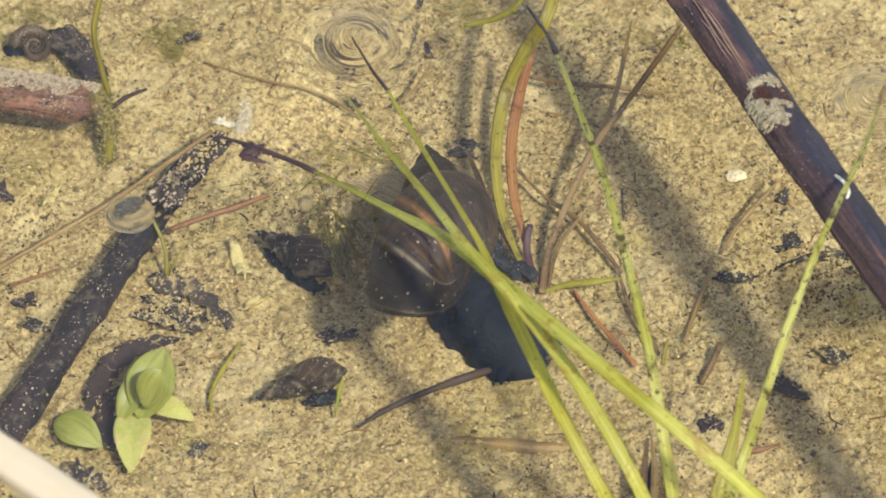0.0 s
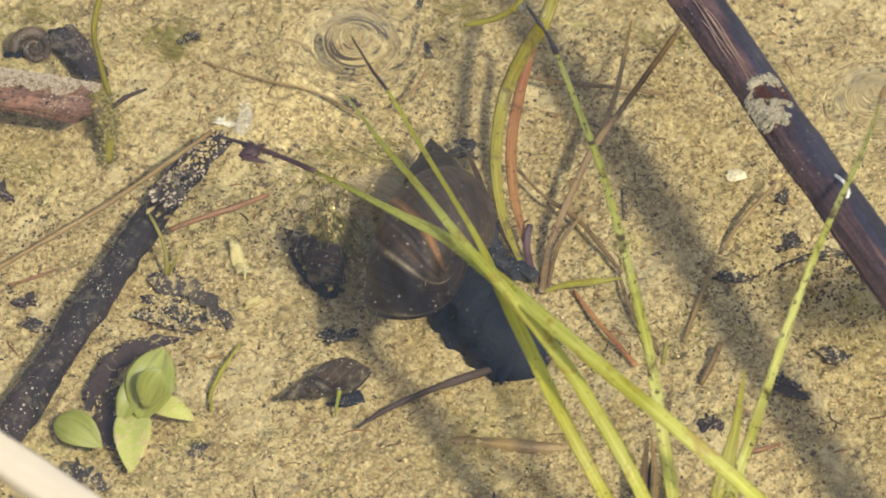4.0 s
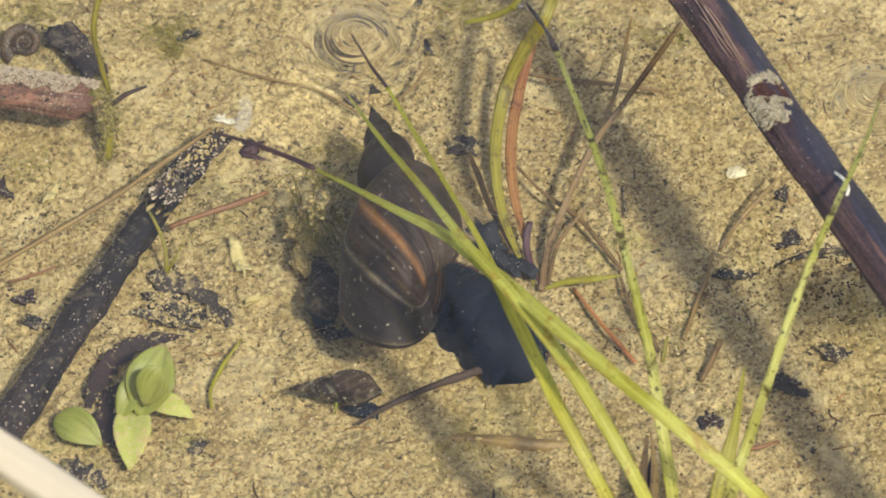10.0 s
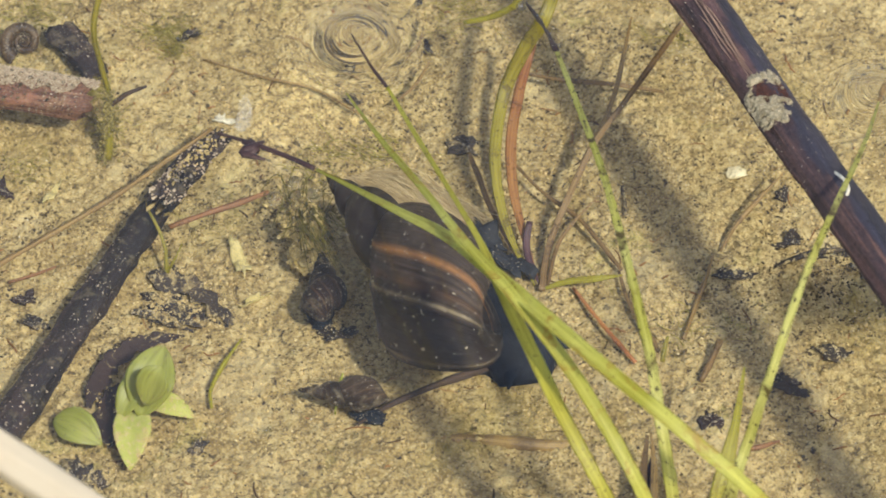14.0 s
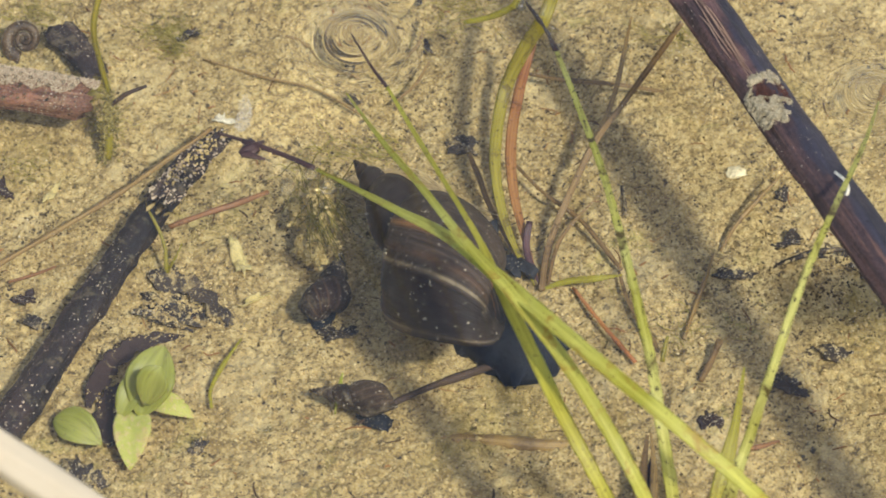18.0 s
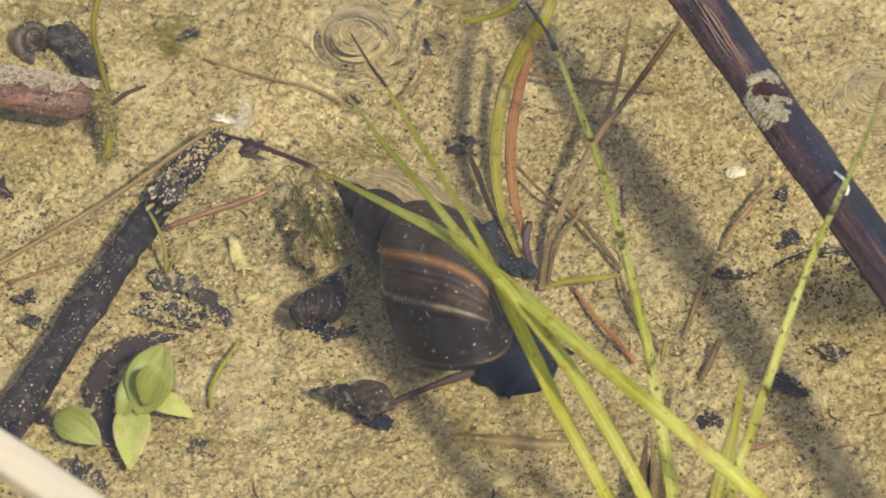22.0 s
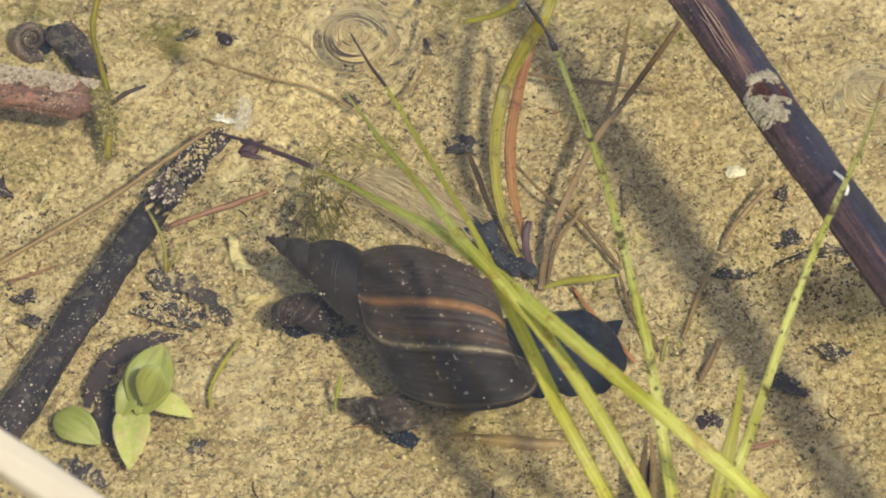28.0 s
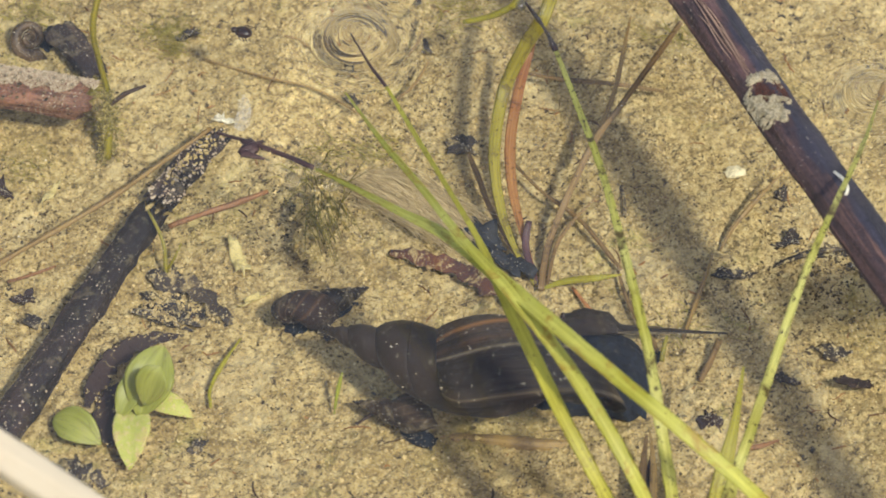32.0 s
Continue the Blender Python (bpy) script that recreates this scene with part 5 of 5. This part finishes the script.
low, low_shell = pond_snail(15.2, SILTSHELL, "small brown banded pond snail on the silt beside a root", (6.0, 3.0, 1.5), 0.86)


def ramshorn():
    """A flat coiled snail seen from its side."""
    verts, faces, uvs = [], [], []
    turns, seg, ring = 3.5, 40, 14
    n = int(turns * seg)
    for i in range(n + 1):
        th = 6.283185 * i / seg
        s = math.exp(0.135 * (th - turns * 6.283185))
        for j in range(ring):
            a = 6.283185 * j / ring
            r = 3.3 * s + 1.25 * s * math.cos(a)
            verts.append(mm((r * math.cos(th), r * math.sin(th), 1.4 * s * math.sin(a) + 1.1 * (s - 1) + 1.2)))
            uvs.append(((th / 6.283185 * 3) % 1.0, j / ring))
    for i in range(n):
        for j in range(ring):
            p, q = i * ring + j, i * ring + (j + 1) % ring
            faces.append((p, p + ring, q + ring, q))
    faces.append(tuple(range(ring)))
    faces.append(tuple(range(n * ring, (n + 1) * ring))[::-1])
    e = empty("ramshorn_snail")
    coil_shell = part(link_mesh("shell", verts, faces, COILSHELL, uvs), e, "flat brown coiled shell")
    silt_on(coil_shell, 320, 0.07, 0.22, PALEDUST, 81, up=-2, clump=1.6)
    part(blob("foot", (6.0, 3.0, 1.2), FLESH, 3, 0.2, 2, False, (-2.4, -0.6, -0.6)), e, "dark soft body")
    return tagged(e, "small brown coiled ramshorn snail on the bed", "snail")


coil = ramshorn()


def tadpole():
    e = empty("tadpole")
    tagged(e, "black-brown tadpole with a translucent brown tail", "tadpole")
    body = part(blob("body", (9.6, 6.8, 5.6), TADPOLE, 5, 0.25, 4, False, (0, 0, 0)), e, "dark speckled body")
    silt_on(body, 170, 0.05, 0.13, PALEDUST, 55, "speckles", "pale skin speckles", -0.3, 1.2, -0.05)
    root = part(strand("tail_root", ((3.8, 0, 0, 2.4), (8, 0, 0, 1.0), (15, 0.2, 0, 0.6), (22, 0, 0, 0.3)), TADPOLE, 1.0, 8, 0.8), e, "dark tail muscle")
    fin = part(strand("tail", ((4.2, 0, 0, 2.6), (8, 0.2, 0, 2.7), (12, 0.4, 0, 1.9), (17, 0.3, 0, 0.9), (21.5, 0, 0, 0.3)), TAILFIN, 0.14, 10, 0.8), e, "translucent brown tail fin")
    for s in (1, -1):
        part(blob("eye", (0.9, 0.9, 0.9), BEETLE, 2, 0.0, 2, False, (-3.8, 1.7 * s, 1.7)), e)
    return e


tad = tadpole()


def beetle():
    e = empty("water_beetle")
    tagged(e, "tiny black water beetle", "beetle")
    part(blob("body", (3.1, 2.3, 1.5), BEETLE, 1, 0.05, 2), e)
    part(blob("head", (1.0, 1.2, 0.9), BEETLE, 2, 0.05, 2, False, (1.6, 0, 0)), e)
    for s in (1, -1):
        for k, x in enumerate((-0.6, 0.0, 0.6)):
            part(strand("leg", ((x, 0.8 * s, 0, 0.24), (x - 0.4, 1.4 * s, 0.0, 0.18), (x - 0.9, 1.8 * s, -0.2, 0.12)), BEETLE, 1.0, 5, 0.4), e)
    return e


bug = beetle()
bug2 = beetle()

drift = flake("scrap", (0, 0, 0, 6.0, 1.8, 0), ROTLEAF, 61, 0.4, 0.0, 0.3, 0.4)
tagged(drift, "thin brown leaf scrap stirred up from the bed", "leaf scrap")


# algae clump with gas bubbles
def alga_clump():
    c = Vector((-21.6, 8.6, 0))
    e = empty("algae_clump", (c.x, c.y, 0))
    rnd = random.Random(12)
    ps, ss = [], []
    for i in range(700):
        u, v = rnd.gauss(0, 1), rnd.gauss(0, 1)
        w = 1 + 0.9 * noise.noise(Vector((u * 1.3, v * 1.3, 4.0)))
        if noise.noise(Vector((u * 2.6, v * 2.6, 9.0))) < -0.12:
            continue
        ps.append((u * 2.3 * w, v * 4.4 * w - 3.2, 3.0 + rnd.uniform(1.0, 7.0) * math.exp(-(u * u + v * v) / 2)))
        ss.append(0.12 + 0.6 * rnd.random() ** 2)
    part(grains("crumbs", ps, ss, CLUMP, 9, 0.8, True), e, "crumbs of yellow silt")
    for i in range(13):
        x, y = rnd.gauss(0, 1.7), rnd.gauss(-3.2, 3.4)
        size = (rnd.uniform(2.2, 4.2), rnd.uniform(2.2, 4.2), rnd.uniform(1.6, 2.6))
        lump = part(blob("silt_lump", size, GOLDSILT, 40 + i, 0.9, 4, False, (x, y, 3.2 + 2.6 * math.exp(-(x * x / 5 + (y + 3) ** 2 / 22)))), e, "lump of golden silt held by algae")
        silt_on(lump, 60, 0.10, 0.36, CLUMP, 60 + i, "crumbs", "", -0.2, 1.2, -0.1)
    ps = [(rnd.gauss(0, 2.6), rnd.gauss(-2.5, 4.4), rnd.uniform(2.0, 6.0)) for i in range(420)]
    part(grains("dark_crumbs", ps, [0.1 + 0.3 * rnd.random() ** 2 for p in ps], LITTER, 19), e, "dark crumbs of rotten plants")
    for i in range(34):
        a, r = rnd.uniform(0, 6.283), rnd.uniform(2, 6)
        x, y = rnd.gauss(0, 1.8), rnd.gauss(-1.0, 3.6)
        pts = [(x, y, 3, 0.20), (x + math.cos(a) * r * 0.5, y + math.sin(a) * r * 0.5, 5 + rnd.uniform(0, 4), 0.2), (x + math.cos(a + 0.5) * r, y + math.sin(a + 0.5) * r, 5 + rnd.uniform(-1, 5), 0.12)]
        part(strand("thread", pts, THREAD, 0.7, 5, 1.0, seed=i), e)
    for i in range(60):
        x, y, r = rnd.gauss(0.3, 1.5), rnd.gauss(-2.0, 2.6), rnd.uniform(3, 8)
        a = -1.57 + rnd.gauss(0, 0.35)
        pts = [(x, y, 5.6, 0.10), (x + math.cos(a) * r * 0.5, y + math.sin(a) * r * 0.5, 6.6 + rnd.uniform(0, 2), 0.14), (x + math.cos(a + 0.3) * r, y + math.sin(a + 0.3) * r, 4 + rnd.uniform(0, 2), 0.06)]
        part(strand("thread", pts, THREAD, 0.7, 5, 1.0, seed=90 + i), e)
    for i, (x, y, z, d) in enumerate(((-4.6, -1.5, 10, 2.5), (-0.8, 0.6, 10.5, 2.2), (1.6, -2.6, 10.5, 2.5), (0.6, -5.0, 9, 0.9), (3.6, 1.0, 9, 0.9), (-2.2, -4.5, 8, 0.8))):
        gas = part(blob("bubble", (d, d, d), RIPPLE if d > 2 else BUBBLE, i, 0.0, 4, False, (x, y, z)), e, "clear gas bubble")
        gas.visible_shadow = False
    return tagged(e, "clump of yellow-green algae with silt and gas bubbles", "algae")


clump = alga_clump()


def algae_tuft(c, spread, n, reach, seed, up=0.5):
    """Fine green threads standing on the bed."""
    rnd = random.Random(seed)
    verts, faces = [], []
    for i in range(n):
        x, y = c[0] + rnd.gauss(0, spread), c[1] + rnd.gauss(0, spread * 0.8)
        z = ground_height(x, y) + c[2]
        a, r = rnd.uniform(0, 6.283), reach * rnd.uniform(0.4, 1.2)
        w, cur = rnd.uniform(0.04, 0.09), rnd.uniform(-1.2, 1.2)
        k = len(verts)
        for j in range(6):
            t = j / 5
            b = a + cur * t
            px, py, pz = x + math.cos(b) * r * t, y + math.sin(b) * r * t, z + up * r * 0.6 * math.sin(t * 2.2)
            for d in range(3):
                q = 2.094 * d
                verts.append(mm((px + w * math.cos(q) * (1 - 0.6 * t), py + w * math.sin(q) * (1 - 0.6 * t), pz + w * math.sin(q + 1))))
        for j in range(5):
            for d in range(3):
                p, q = k + j * 3 + d, k + j * 3 + (d + 1) % 3
                faces.append((p, q, q + 3, p + 3))
    ob = link_mesh("algae_tuft", verts, faces, ALGA)
    return tagged(ob, "tuft of fine yellow-green algae threads", "algae", "algae tufts", "stuff")


for i, (x, y, z, sp, n, rc) in enumerate(((-45, 47.0, 0, 2.4, 240, 2.0), (-44.2, 43.6, 0, 1.0, 110, 1.6), (-68, 51.5, 0, 2.6, 120, 2.2), (-67.5, 15.5, 0, 2.2, 60, 2.0), (-11.3, 22, 0, 2.4, 46, 4.2), (-18.2, 21.2, 0, 2, 40, 3), (-20.7, 16, 0, 2, 50, 2.6), (-58.2, 32.3, 2, 1.6, 110, 3), (-54.4, 26.6, 0, 1.2, 60, 4),
                                          (38.2, 38.6, 8, 0.9, 40, 6), (2.9, 51.7, 0, 3.5, 60, 6), (38.3, -17.2, 0, 2.2, 24, 4))):
    algae_tuft((x, y, z), sp, int(n), rc, 70 + i)


def stem_fur():
    """Algae and silt that have settled round the foot of the upright stem."""
    rnd = random.Random(77)
    ps, ss = [], []
    for i in range(900):
        f = rnd.random() ** 0.8
        p = Vector((-53.6, 24.0, 11)).lerp(Vector((-54.0, 19.6, 0.6)), f)
        a, r = rnd.uniform(0, 6.283), abs(rnd.gauss(0, 0.45 + 0.75 * f)) + 0.3
        ps.append((p.x + math.cos(a) * r, p.y + math.sin(a) * r * 0.6, p.z + math.sin(a) * r * 0.6))
        ss.append(0.14 + 0.42 * rnd.random() ** 2)
    ob = grains("algae_crumbs", ps, ss, STEMFUR, 78, 0.9, True)
    return tagged(ob, "green-brown algae and silt round the foot of a stem", "algae", kind="stuff")


stem_fur()

# free gas bubbles
for x, y, z, d in ((12.4, 23.3, 31, 1.7), (-23.4, -23.3, 1.5, 1.2), (-17.5, -32.6, 1.5, 0.9), (-13.5, -40.1, 1.2, 1), (-26.8, -38.9, 1.2, 1.1), (63.2, -26.3, 3, 0.9),
                   (-17.2, -19.6, 2, 1), (-53.6, 24.0, 11, 0.8), (-53.2, 21.0, 5, 0.7), (-54.6, 22.6, 7, 0.6), (-60.6, 30.4, 9, 1.0), (-78.0, 39.5, 4, 1.0), (-58.2, -33.9, 5, 0.7), (-59.4, -30.2, 5, 0.7), (-27.5, -39.1, 1, 0.8)):
    b = blob("air_bubble", (d, d, d), BUBBLE, 1, 0.0, 3)
    b.location = mm((x, y, z + d * 0.3))
    tagged(b, "small clear gas bubble", "bubble")


dome = blob("air_bubble", (7.6, 7.6, 2.4), RIPPLE, 1, 0.0, 5)
dome.visible_shadow = False
tagged(dome, "large clear gas bubble at the water surface", "bubble")
silt_on(dome, 60, 0.04, 0.1, PALEDUST, 95, "film_dust", "dust on the bubble's skin", 0.0)

# ---- what moves ----
def motions():
    # large snail: time, apex, end of the axis, roll of the shell
    shell = [(t, along(apex, tail, roll, BIG)) for t, apex, tail, roll in (
        (0.0, (-2.8, 15.0, 9.2), (2.9, -36.2, 26.0), 18),
        (3.0, (-1.8, 16.6, 7.8), (2.1, -34.4, 24.6), 22),
        (6.0, (-4.0, 20.5, 6.7), (3.3, -31.0, 21.1), 30),
        (7.0, (-4.6, 20.6, 6.8), (4.0, -30.9, 20.7), 30),
        (8.0, (-6.2, 21.4, 8.7), (2.1, -30.9, 19.4), 24),
        (9.0, (-10.0, 19.5, 12.5), (0.1, -33.3, 18.2), 22),
        (11.0, (-13.5, 18.0, 13.0), (1.4, -33.9, 15.4), 16),
        (12.5, (-22.5, 14.9, 11.6), (4.8, -31.6, 13.5), 16),
        (13.0, (-19.6, 6.4, 13.4), (7.6, -39.5, 21.6), 7),
        (14.0, (-18.9, 6.2, 11.3), (11.5, -37.8, 18.3), 12),
        (17.0, (-15.4, 9.6, 9.8), (16.8, -40.4, 20.2), 1),
        (20.0, (-13.5, 9.8, 11.8), (8.2, -41.0, 21.0), 4),
        (21.4, (-14.8, 9.4, 9.6), (10.8, -37.0, 19.4), 15),
        (22.0, (-17.6, 7.8, 8.0), (13.6, -36.0, 18.2), 21),
        (22.5, (-18.8, 0.9, 10.4), (16.4, -39.4, 15.0), 13),
        (23.0, (-19.8, -3.8, 13.8), (17.7, -42.0, 12.6), 11),
        (24.0, (-20.7, -3.8, 12.8), (15.4, -42.6, 14.7), 21),
        (25.0, (-19.4, -4.3, 13.0), (15.0, -42.8, 14.3), 24),
        (27.5, (-24.9, -4.2, 10.6), (16.7, -38.7, 11.8), 12),
        (28.0, (-28.1, -8.3, 12.2), (16.8, -37.8, 14.2), 14),
        (28.5, (-29.2, -13.7, 12.9), (17.4, -40.6, 17.2), 13),
        (29.0, (-27.4, -21.9, 13.4), (20.9, -45.5, 19.0), -14),
        (29.5, (-23.4, -34.6, 13.6), (28.0, -48.4, 22.2), -42),
        (30.0, (-21.4, -33.0, 12.4), (27.2, -51.0, 24.0), -42),
        (30.6, (-22.5, -32.8, 12.9), (27.0, -50.4, 23.0), -42),
        (31.0, (-22.4, -33.2, 13.6), (28.4, -48.8, 21.0), -43),
        (32.0, (-18.9, -27.9, 12.6), (29.0, -51.6, 19.0), -42))]
    # its foot: middle, and the point it heads for
    creep = [(t, on_bed(at, to)) for t, at, to in (
        (0.0, (4.5, -13.3, 0), (13.1, -24, 0)), (6.0, (4.5, -13.3, 0), (13.1, -24, 0)), (7.0, (4.1, -14.3, 0), (12.9, -26.3, 0)),
        (11.0, (4.1, -14.3, 0), (12.9, -26.3, 0)), (12.5, (5.2, -15, 0), (14.2, -25.5, 0)), (14.0, (5.2, -15, 0), (14.2, -25.5, 0)),
        (17.0, (6.1, -15, 0), (15.7, -26.1, 0)), (20.0, (6.1, -15, 0), (15.7, -26.1, 0)), (21.4, (4.5, -16.6, 0), (13.8, -28.4, 0)),
        (22.5, (5, -17.8, 0), (14.7, -27.2, 0)), (23.0, (6.7, -21.4, 0), (19.1, -26.1, 0)), (24.0, (7.0, -22, 0), (18.5, -26.1, 0)),
        (25.0, (7.2, -22.5, 0), (19.6, -26.6, 0)), (27.5, (11.2, -23.7, 0), (24.4, -24.9, 0)), (28.5, (13.2, -23.7, 0), (26.1, -23.7, 0)),
        (29.0, (14.7, -24.9, 0), (27.9, -26.1, 0)), (29.5, (16.4, -26.6, 0), (29.6, -29.6, 0)), (30.6, (16.9, -27.2, 0), (30.5, -29.6, 0)),
        (32.0, (17.8, -27.2, 0), (32.3, -30.7, 0)))]

    def creep_at(t):
        """The foot's pose between two of its rows."""
        for (t0, a), (t1, b) in zip(creep, creep[1:]):
            if t <= t1:
                return a.lerp(b, (t - t0) / (t1 - t0))
        return creep[-1][1]
    snail = [(t, creep_at(t)) for t, m in shell]
    shell = [(t, f.inverted() @ m) for (t, m), (t, f) in zip(shell, snail)]
    walk(big, snail)
    walk(big_shell, shell)
    # small snail beside the large one
    snail, shell = [], []
    for t, apex, base, roll in (
            (0.0, (-30.5, 1.9, 3.4), (-17.3, -10, 4.6), 0), (3.0, (-26.0, 2.5, 3.4), (-15.5, -11.8, 4.6), 0), (6.0, (-25.5, 1.9, 3.4), (-16.4, -13.6, 4.6), 0),
            (8.0, (-21.4, -2.9, 3.4), (-17.2, -18.3, 4.6), 0), (13.0, (-20.1, -2.9, 3.4), (-18.9, -20.1, 4.6), 0), (17.0, (-16.5, -2.9, 3.4), (-20.3, -20.1, 4.6), 0),
            (20.0, (-15.1, -3.5, 3.4), (-20.7, -20.1, 4.6), 0), (22.0, (-14.2, -5.9, 3.4), (-22.5, -20.7, 4.6), 0), (23.0, (-11.6, -8.9, 3.4), (-23.9, -20.7, 4.6), 0),
            (25.0, (-11.2, -12.5, 3.4), (-26.1, -20.7, 4.6), 0), (28.0, (-10.7, -11.3, 3.4), (-26.8, -20.1, 4.6), 0), (32.0, (-10.6, -10.7, 3.4), (-26.9, -19.5, 4.6), 0)):
        mid_at = tuple((Vector(apex) * 0.4 + Vector(base) * 0.6))
        m = on_bed(mid_at, base)
        snail.append((t, m))
        shell.append((t, m.inverted() @ between(apex, base, roll, 17.2)))
    walk(mid, snail)
    walk(mid_shell, shell)
    # small snail by the root
    snail, shell = [], []
    for t, apex, base, roll in (
            (0.0, (-29.1, -33.6, 3.4), (-15.6, -29.5, 4.6), 0), (3.0, (-26, -33.6, 3.4), (-12.7, -29.5, 4.6), 0), (6.0, (-25.1, -33.6, 3.4), (-10.2, -31.4, 4.6), 0),
            (9.0, (-25.6, -32.3, 3.4), (-8.4, -34.1, 4.6), 0), (12.5, (-24.5, -32.3, 3.4), (-8.1, -35.3, 4.6), 0), (17.0, (-21.4, -32.5, 3.4), (-7.2, -37.6, 4.6), 0),
            (22.0, (-20.7, -32.5, 3.4), (-7.2, -37.6, 4.6), 0), (24.0, (-19.5, -32.5, 3.4), (-6.3, -38.7, 4.6), 0), (25.0, (-18.9, -34.2, 3.4), (-3.7, -39.9, 4.6), 0),
            (28.0, (-17, -34.2, 3.4), (-3, -41.8, 4.6), 0), (30.6, (-15.7, -34.2, 3.4), (-0.2, -41.3, 4.6), 0), (32.0, (-15.1, -34.6, 3.4), (0.1, -41.8, 4.6), 0)):
        mid_at = tuple(Vector(apex) * 0.28 + Vector(base) * 0.72 + Vector((1.0, -0.5, 0)))
        m = on_bed(mid_at, Vector(mid_at) + Vector(base) - Vector(apex))
        snail.append((t, m))
        shell.append((t, m.inverted() @ between(apex, base, roll, 15.2)))
    walk(low, snail)
    walk(low_shell, shell)
    # ramshorn turns a little where it sits
    walk(coil, [(t, Matrix.Translation(mm(p)) @ pose(0, 0, 0, 44, 0, 0) @ pose(0, 0, 0, 0, 0, a)) for t, p, a in (
        (0.0, (-66.8, 43.4, 2), 0), (6.0, (-66.9, 42.9, 2), 20), (9.0, (-68.2, 43.4, 2), 45), (13.0, (-68.6, 43.8, 2), 60), (19.0, (-68.3, 44.4, 2), 80),
        (23.0, (-66.3, 44.4, 2), 95), (24.0, (-66.1, 44.1, 2), 100), (28.0, (-67.2, 44.4, 2), 120), (32.0, (-67.4, 44.7, 2), 130))])
    # tadpole darts in from outside and rests behind the large snail; its head points to -X
    walk(tad, [(t, Matrix.Translation(mm(p)) @ pose(0, 0, 0, 0, 0, a) @ pose(0, 0, 0, tilt, 0, 0)) for t, p, a, tilt in (
        (0.0, (99.2, -9.2, 9), 10, 20), (28.3, (97.4, -9.2, 9), 8, 20), (28.6, (75.6, -17.5, 9), 0, 20), (28.8, (41, -23, 9), 2, 20), (29.0, (37, -25.7, 9), 8, 10),
        (29.2, (25.7, -19.6, 8), -8, -10), (29.4, (22, -17.8, 8), 2, 15), (29.7, (21.8, -19.1, 6), 6, 0), (30.0, (22.6, -19.8, 6), -2, -38), (30.3, (22.8, -21.1, 6), -6, -42),
        (31.0, (22.6, -21.7, 6), -3, -42), (32.0, (22.6, -22.1, 6), -3, -42))])
    # beetle that darts up from the reed and then paddles slowly
    walk(bug, [(t, Matrix.Translation(mm(p)) @ pose(0, 0, 0, 0, 0, a)) for t, p, a in (
        (0.0, (-88, -75.1, 18), 60), (21.6, (-87.2, -74, 18), 60), (21.8, (-71.7, -64.1, 18), 60), (22.0, (-60.7, -50.7, 18), 60), (22.2, (-38, 13.5, 18), 80), (22.5, (-37.9, 16.8, 18), 85),
        (23.0, (-37.2, 19.6, 18), 90), (24.0, (-36, 27.4, 18), 95), (25.0, (-35.6, 28, 18), 100), (28.0, (-34.8, 28.9, 18), 130), (32.0, (-31.9, 30.5, 18), 160))])
    # a second one crosses over the snail
    walk(bug2, [(t, Matrix.Translation(mm(p)) @ pose(0, 0, 0, 0, 0, a)) for t, p, a in (
        (0.0, (1.4, -0.5, 2), 40), (22.2, (1.4, -0.5, 2), 40), (22.6, (-0.3, -25.5, 29), 100), (23.0, (1.4, 1.4, 4), 60), (24.2, (2.2, 4.3, 4), 60), (24.5, (11.3, -4.2, 18), 30),
        (24.6, (17.1, 3.6, 18), 30), (24.8, (38.9, 7.5, 18), 10), (25.0, (62.3, 12.8, 18), 10), (25.3, (91.4, 19, 18), 10), (32.0, (96, 20.3, 18), 10))])
    # the large bubble bursts after three seconds and falls in on itself, down into the silt
    walk(dome, [(t, Matrix.Translation(mm(p))) for t, p in ((0.0, (-48.1, -18.4, 29)), (3.35, (-48.1, -18.4, 29)), (3.45, (-50.4, 9.8, -8)), (32.0, (-50.4, 9.8, -8)))])
    # leaf scrap whirled up by the tadpole
    walk(drift, [(t, Matrix.Translation(mm(p)) @ pose(0, 0, 0, 0, 0, a)) for t, p, a in (
        (0.0, (53.8, -30.4, 1), -20), (28.8, (53.8, -30.4, 1), -20), (29.4, (55.5, -34.9, 9), 30), (29.7, (62.5, -32.6, 6), 10), (30.0, (63.8, -31.8, 4), -5), (32.0, (63.7, -30.1, 2), -8))])
    # the clump of algae is pushed about by the large snail
    walk(clump, [(t, Matrix.Translation(mm(p)) @ pose(0, 0, 0, 0, 0, a)) for t, p, a in (
        (0.0, (-17.2, 3, 0), 0), (3.0, (-17.5, 3, 0), 0), (6.0, (-18.1, 3, 0), 2), (8.0, (-20.4, 3.5, 0), 6), (11.0, (-21.3, 3.9, 0), 8), (13.0, (-22.9, 3.9, 0), 14),
        (17.0, (-20.2, 6.3, 0), 6), (20.0, (-20.2, 6, 0), 4), (22.0, (-20.9, 5.7, 0), 8), (24.0, (-19.5, 6.9, 0), 0), (28.0, (-19.1, 6.9, 0), -4), (32.0, (-19.1, 6.9, 0), -4))])


motions()
